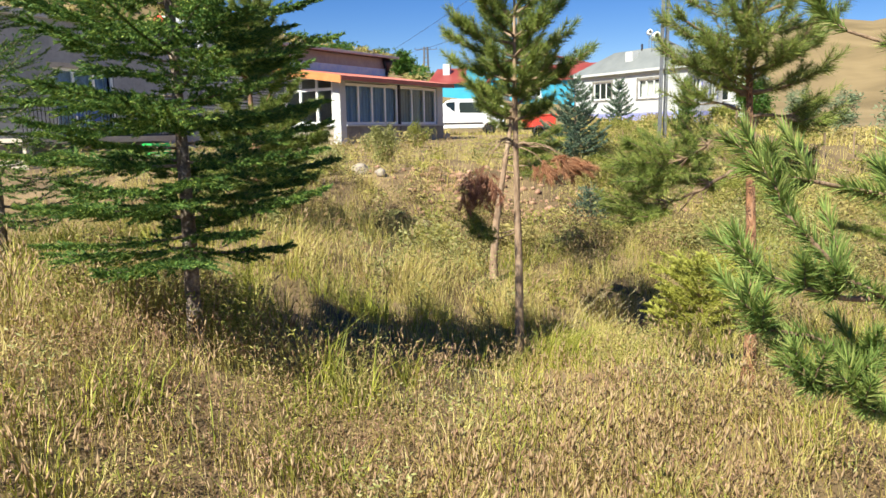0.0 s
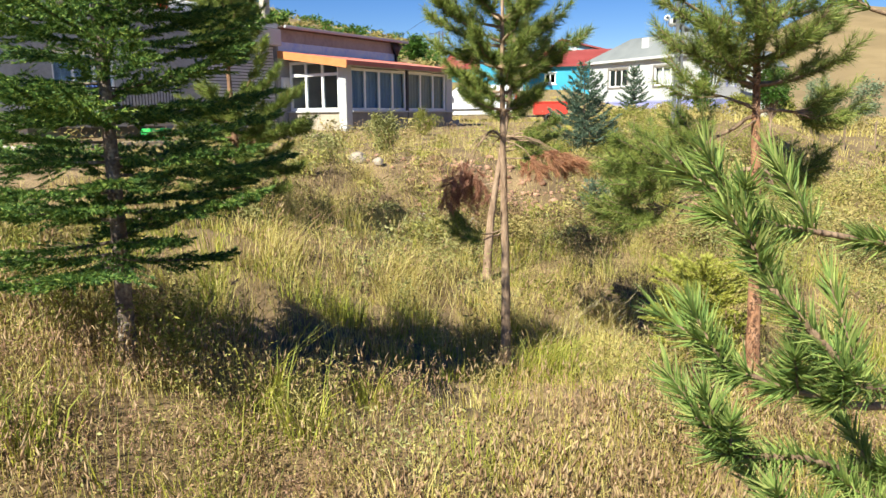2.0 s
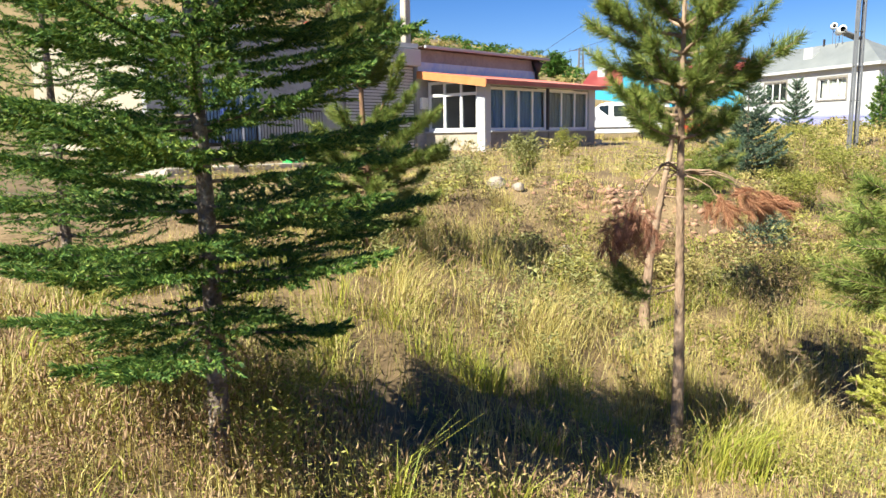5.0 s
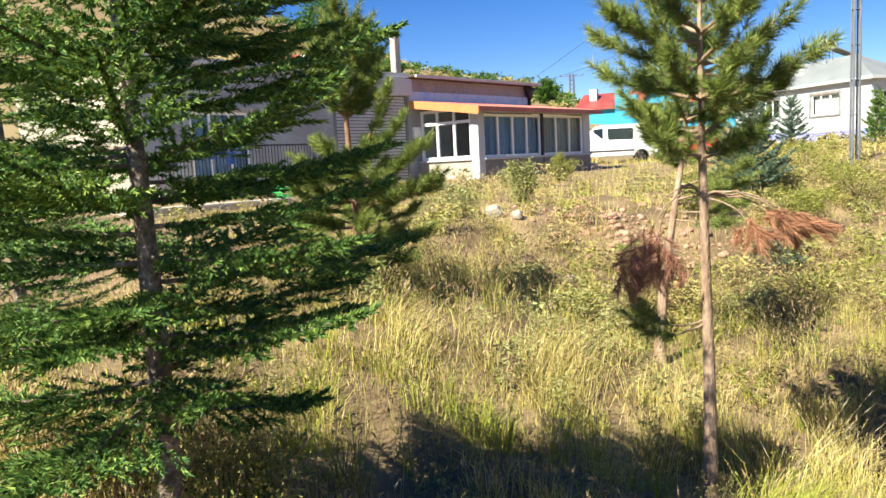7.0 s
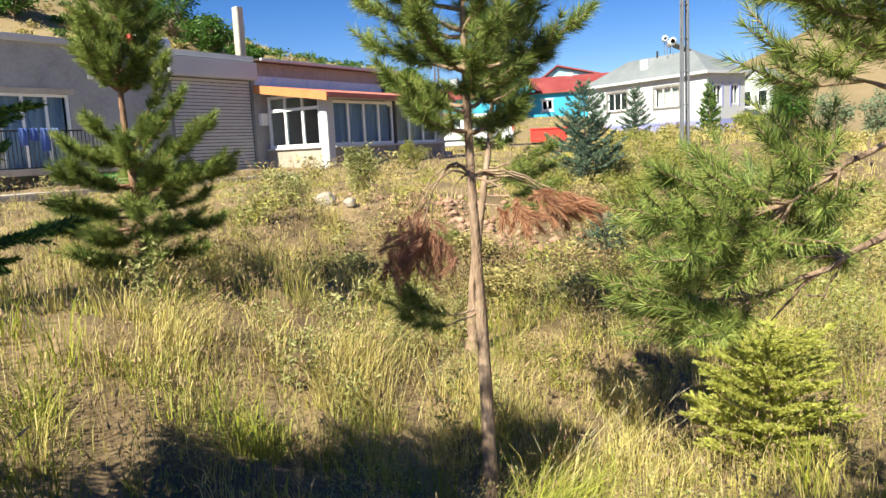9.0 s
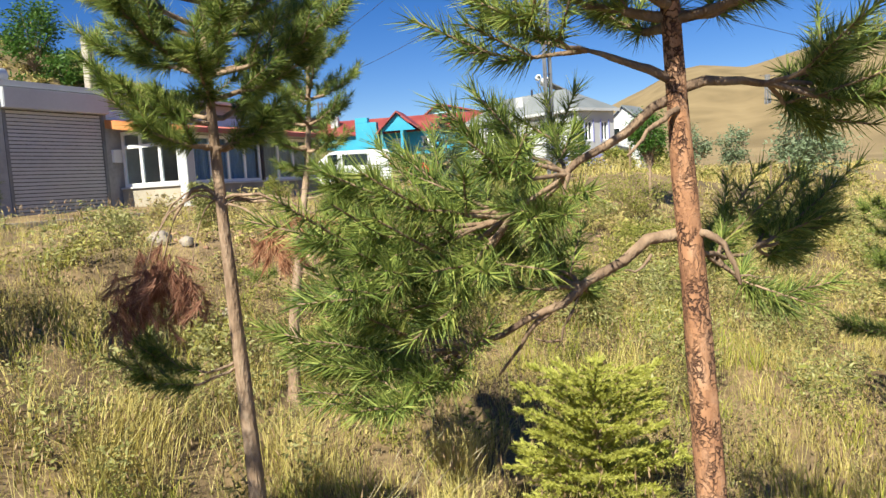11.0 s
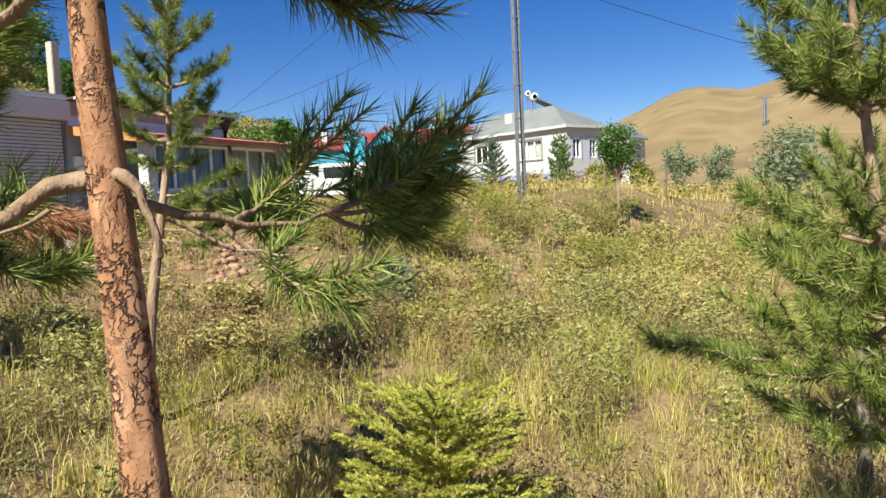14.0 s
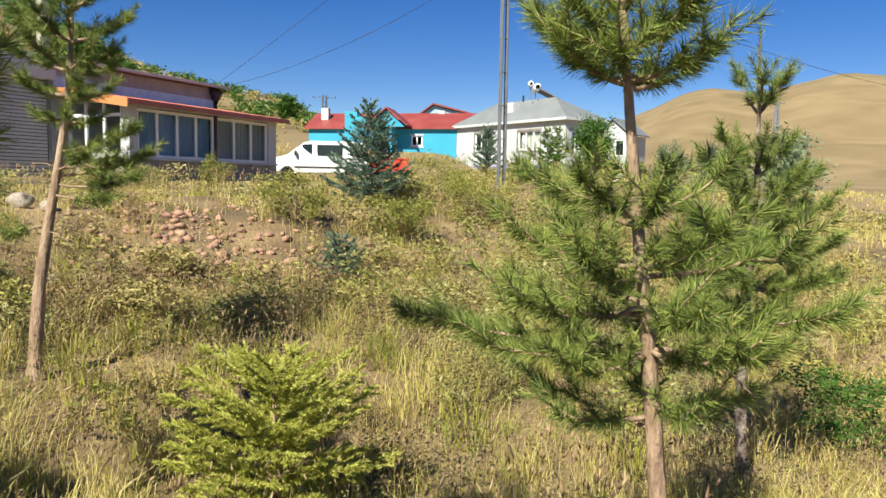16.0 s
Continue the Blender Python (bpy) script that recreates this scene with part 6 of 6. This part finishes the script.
# leafy weeds: stems with small leaves
def weeds(n, area, height, spread, leaf_n, size, rng, seed, power=2.0, limit=0.0):
    x, y = scatter(n, rng, *area)
    rim = (0.67 * (y - 14.4) - 0.74 * (x + 2.2) > -0.4) & (x < 2.5) & (y < 40) & (rng.random(n) < 0.85)
    q_ = 0.67 * (y - 14.4) - 0.74 * (x + 2.2)
    bare = np.exp(-(((q_ + 1.2) / 1.5) ** 2)) * (field(x, y, 1.9, 9) > 0.42) + 1.2 * np.exp(-((x - 0.35) ** 2 + (y - 15.0) ** 2) / 1.6) + np.exp(-((x - 4.5) ** 2 + (y - 17.9) ** 2) / 1.2)
    rim = rim | (rng.random(n) < 0.92 * bare) | (field(x, y, 0.9, 41) > 0.8)
    ok_ = keep_clear(x, y) & ~rim & (rng.random(n) < limit + field(x, y, 2.4, seed) ** power)
    x, y = x[ok_], y[ok_]
    n = len(x)
    fr_ = 1 + 1.6 * smooth(10, 40, y)
    h = height * (0.5 + 0.8 * rng.random(n))
    base = np.stack([x, y, ground(x, y)], -1)
    u_ = rng.random((n, leaf_n)) ** 0.7
    off = rng.standard_normal((n, leaf_n, 2)) * spread * (0.35 + 0.65 * u_[..., None])
    c = np.concatenate([base[:, None, :2] + off, (base[:, None, 2] + u_ * h[:, None])[..., None]], -1).reshape(-1, 3)
    lv = leaves(c, np.repeat(size * fr_, leaf_n), rng, 0.6)
    k = 3
    st_x, st_y = np.repeat(x, k) + rng.normal(size=n * k) * spread * 0.4, np.repeat(y, k) + rng.normal(size=n * k) * spread * 0.4
    (sv, stt), _, _ = blades(st_x, st_y, np.repeat(h, k), np.full(n * k, 0.004) * np.repeat(fr_, k), rng, 0.4)
    return merge([lv, (sv, stt)])


AREA1, AREA2, AREA3 = (-5.5, 9.5, 2.0, 12.0), (-8, 12, 12.0, 22), (-12, 24, 22, 40)
for args, m_, nm, lb in (
        ((2600, AREA1, 0.24, 0.075, 46, 0.020, R(91), 11, 1.5), M_WEED, "dry_weeds", "low dry brownish weeds with small leaves"),
        ((2300, AREA2, 0.36, 0.12, 32, 0.057, R(92), 12, 1.2), M_WEED, "dry_weeds", "dry brownish weeds on the bank"),
        ((900, (2.5, 24, 21, 40), 0.5, 0.2, 43, 0.068, R(93), 13), M_WEED, "dry_weeds", "dry weeds along the terrace edge"),
        ((800, AREA1, 0.32, 0.06, 36, 0.030, R(94), 14), M_WEED_G, "grey_green_weeds", "grey-green leafy weeds"),
        ((900, AREA2, 0.44, 0.09, 37, 0.061, R(95), 15), M_WEED_G, "grey_green_weeds", "grey-green leafy weeds on the bank"),
        ((420, AREA2, 0.6, 0.16, 68, 0.061, R(96), 16, 2.5), M_BROOM, "broom_weeds", "yellow-green broom-like weeds on the bank"),
        ((170, AREA1, 0.42, 0.12, 279, 0.025, R(98), 18, 1.5, 0.1), M_WEED_G, "bushy_weeds", "bushy grey-green weeds in the meadow"),
        ((330, AREA1, 0.34, 0.13, 310, 0.022, R(99), 19, 1.5, 0.1), M_OLIVE, "bushy_weeds", "bushy olive-yellow weeds in the meadow"),
        ((420, AREA1, 0.30, 0.12, 295, 0.021, R(108), 24, 1.5, 0.1), M_WEED, "bushy_weeds", "bushy dry brown weeds in the meadow"),
        ((420, AREA2, 0.48, 0.17, 143, 0.070, R(100), 20, 1.2, 0.2), M_WEED, "bushy_weeds", "bushy dry brown weeds on the bank"),
        ((190, AREA2, 0.55, 0.15, 143, 0.068, R(106), 21, 1.2, 0.2), M_WEED_G, "bushy_weeds", "bushy grey-green weeds on the bank"),
        ((280, AREA2, 0.42, 0.17, 143, 0.068, R(109), 25, 1.2, 0.2), M_OLIVE, "bushy_weeds", "bushy olive-yellow weeds on the bank"),
        ((60, (3.2, 6.2, 9.4, 13.5), 0.6, 0.12, 161, 0.054, R(118), 26, 1.0, 0.3), M_WEED_G, "bushy_weeds", "bushy grey-green weeds on the bank"),
        ((34, (-2.2, 1.0, 7.6, 10.2), 0.5, 0.09, 161, 0.049, R(119), 27, 1.0, 0.4), M_WEED_G, "bushy_weeds", "bushy grey-green weeds on the bank"),
        ((46, (-1.9, -0.5, 4.3, 5.2), 0.42, 0.08, 201, 0.027, R(117), 23, 0.6, 0.3), M_BROOM, "bushy_weeds", "bright yellow-green weeds round the foot of the fir"),
        ((120, (1, 10, 9, 21), 0.65, 0.17, 174, 0.061, R(107), 22, 1.5, 0.1), M_BROOM, "bushy_weeds", "bushy yellow-green weeds on the bank"),
        ((560, (-4.5, 3.6, 2.2, 5.3), 0.25, 0.10, 218, 0.020, R(127), 28, 0.8, 0.2), M_BROWN, "bushy_weeds", "low pinkish brown dead weeds"),
        ((130, (-1.0, 3.5, 11.0, 16.0), 0.34, 0.15, 161, 0.047, R(128), 29, 0.8, 0.2), M_BROWN, "bushy_weeds", "low pinkish brown dead weeds on the bank"),
        ((200, (1.6, 6.5, 8.4, 14.5), 0.42, 0.15, 230, 0.03, R(151), 51, 1.0, 0.2), M_DARKWEED, "dark_weeds", "dark brown dry shrubby weeds in the hollow"),
        ((190, (-3.2, 2.4, 9.0, 14.5), 0.36, 0.15, 230, 0.03, R(152), 52, 1.0, 0.2), M_DARKWEED, "dark_weeds", "dark brown dry shrubby weeds on the bank"),
        ((90, (-4.5, 3.4, 2.2, 7.0), 0.20, 0.13, 230, 0.022, R(153), 53, 1.0, 0.2), M_DARKWEED, "dark_weeds", "low dark brown weeds in the meadow"),
        ((150, (3.5, 24, 21, 40), 0.5, 0.28, 74, 0.068, R(97), 17, 2.5), M_BROOM, "broom_weeds", "yellow-green weeds below the houses")):
    tagged(obj(nm, fast_mesh(nm, *weeds(*args)), m_), lb, "weeds", kind="stuff")


def tussock(label, x, y, n, height, spread, rng, material, heading, heads=0.5, plume=0.0):
    """A clump of long grass that bows to one side."""
    ob = thing("grass_tussock", pose(0, 0, 0), label, "grass tussock", "grass tussocks")
    px, py = x + rng.normal(size=n) * spread, y + rng.normal(size=n) * spread
    (v_, t_), tip_, d_ = blades(px, py, height * (0.5 + 0.6 * rng.random(n)), (0.0018 if plume else 0.0035) + 0.002 * rng.random(n), rng, 0.6 if plume else 0.75, heading)
    tagged(obj("foliage", fast_mesh("foliage", v_, t_), material, ob), kind="stuff")
    k = rng.random(n) < heads * 0.25
    tagged(obj("seed_mass", fast_mesh("seed_mass", *seed_heads(tip_[k] - d_[k] * plume * 0.5, d_[k], plume or 0.09, rng)), M_PLUME if plume else M_SEED, ob), kind="stuff")
    return ob


tussock("tall pale feathery grass bowed to one side", 1.32, 6.62, 520, 0.52, 0.12, R(101), M_GREEN, 0.1, 0.0)
tussock("tall pale feathery grass bowed to one side", 1.35, 6.6, 34, 0.86, 0.09, R(121), M_STRAW, 0.05, 4.0, 0.15)
tussock("tall pale feathery grass bowed to one side", 1.5, 6.75, 22, 0.8, 0.10, R(102), M_STRAW, 0.1, 4.0, 0.15)
tussock("upright clump of dry straw grass", -0.15, 8.3, 380, 0.62, 0.16, R(103), M_STRAW, 1.0, 0.3)
tussock("upright clump of dry straw grass", -1.15, 7.45, 260, 0.6, 0.14, R(104), M_STRAW, 0.5, 0.6)
tussock("upright clump of dry straw grass", 1.9, 8.0, 220, 0.55, 0.12, R(105), M_STRAW, 1.4, 0.3)
tussock("golden dry grass clump in the hollow", 3.75, 10.3, 320, 0.6, 0.2, R(122), M_STRAW, 0.8, 0.4)
tussock("golden dry grass clump in the hollow", 4.3, 10.9, 360, 0.7, 0.25, R(123), M_GREEN, 0.8, 0.2)
tussock("upright clump of dry straw grass", 0.9, 8.5, 260, 0.6, 0.16, R(124), M_STRAW, 1.2, 0.5)
tussock("upright clump of dry straw grass", -1.3, 4.9, 240, 0.5, 0.2, R(125), M_STRAW, 1.2, 0.3)
for k_, (bx, by, hh, rc, m_, lb) in enumerate(((-2.1, 16.6, 1.05, 0.3, M_WEED_G, "tall pale flowering weed on the bank"), (1.2, 16.6, 0.9, 0.7, M_BROOM, "yellow-green broom bush on the bank"),
                                               (4.3, 19.5, 1.1, 1.0, M_BROOM, "yellow-green broom bush on the bank"), (3.6, 21.5, 1.1, 1.1, M_BROOM, "yellow-green broom bush on the bank"), (-3.0, 14.6, 0.6, 0.6, M_WEED_G, "brown dry bush on the bank"),
                                               (0.2, 13.4, 0.5, 0.5, M_WEED, "brown dry bush on the bank"), (6.8, 22.0, 1.1, 1.0, M_BROOM, "yellow-green broom bush on the bank"), (7.4, 10.9, 0.75, 0.55, M_LEAF, "low dark green bush in dry grass"),
                                               (2.6, 13.2, 0.5, 0.45, M_OLIVE, "brown dry bush on the bank"), (3.6, 12.6, 0.55, 0.5, M_WEED, "brown dry bush on the bank"), (1.6, 11.6, 0.45, 0.4, M_WEED_G, "grey-green bush on the bank"), (0.9, 11.2, 0.45, 0.45, M_WEED, "brown dry bush on the bank"), (-1.2, 11.4, 0.4, 0.45, M_WEED_G, "grey-green bush on the bank"), (5.2, 14.2, 0.6, 0.5, M_WEED_G, "grey-green bush on the bank"), (-0.3, 10.6, 0.4, 0.4, M_OLIVE, "brown dry bush on the bank"), (5.6, 17.2, 0.8, 0.6, M_BROOM, "yellow-green broom bush on the bank"), (2.9, 17.4, 0.8, 0.6, M_BROOM, "yellow-green broom bush on the bank"),
                                               (-2.5, 24.2, 0.9, 0.5, M_BROOM, "green weed bush by the porch wall"), (-3.3, 21.5, 0.6, 0.5, M_WEED_G, "tall pale flowering weed on the bank"))):
    leaf_tree(lb, (bx, by), hh, rc, 0.02, m_, R(110 + k_), 2600 if by < 16 else 4600, 0.06 if by < 16 else 0.055, name="bush", category="bush", clumps=22, group="bushes on the bank")

# scrub on the hillside behind the house
for n_, h_, sp_, k_, sz_, sd_, m_, lb in ((1800, 0.55, 0.5, 60, 0.16, 131, M_WEED, "dry brown scrub on the hillside"), (520, 0.9, 0.6, 90, 0.2, 133, M_LEAF, "dark green scrub on the hillside")):
    tagged(obj("hillside_scrub", fast_mesh("hillside_scrub", *weeds(n_, (-62, -9, 46, 112), h_, sp_, k_, sz_, R(sd_), sd_, 1.5)), m_), lb, "scrub", kind="stuff")
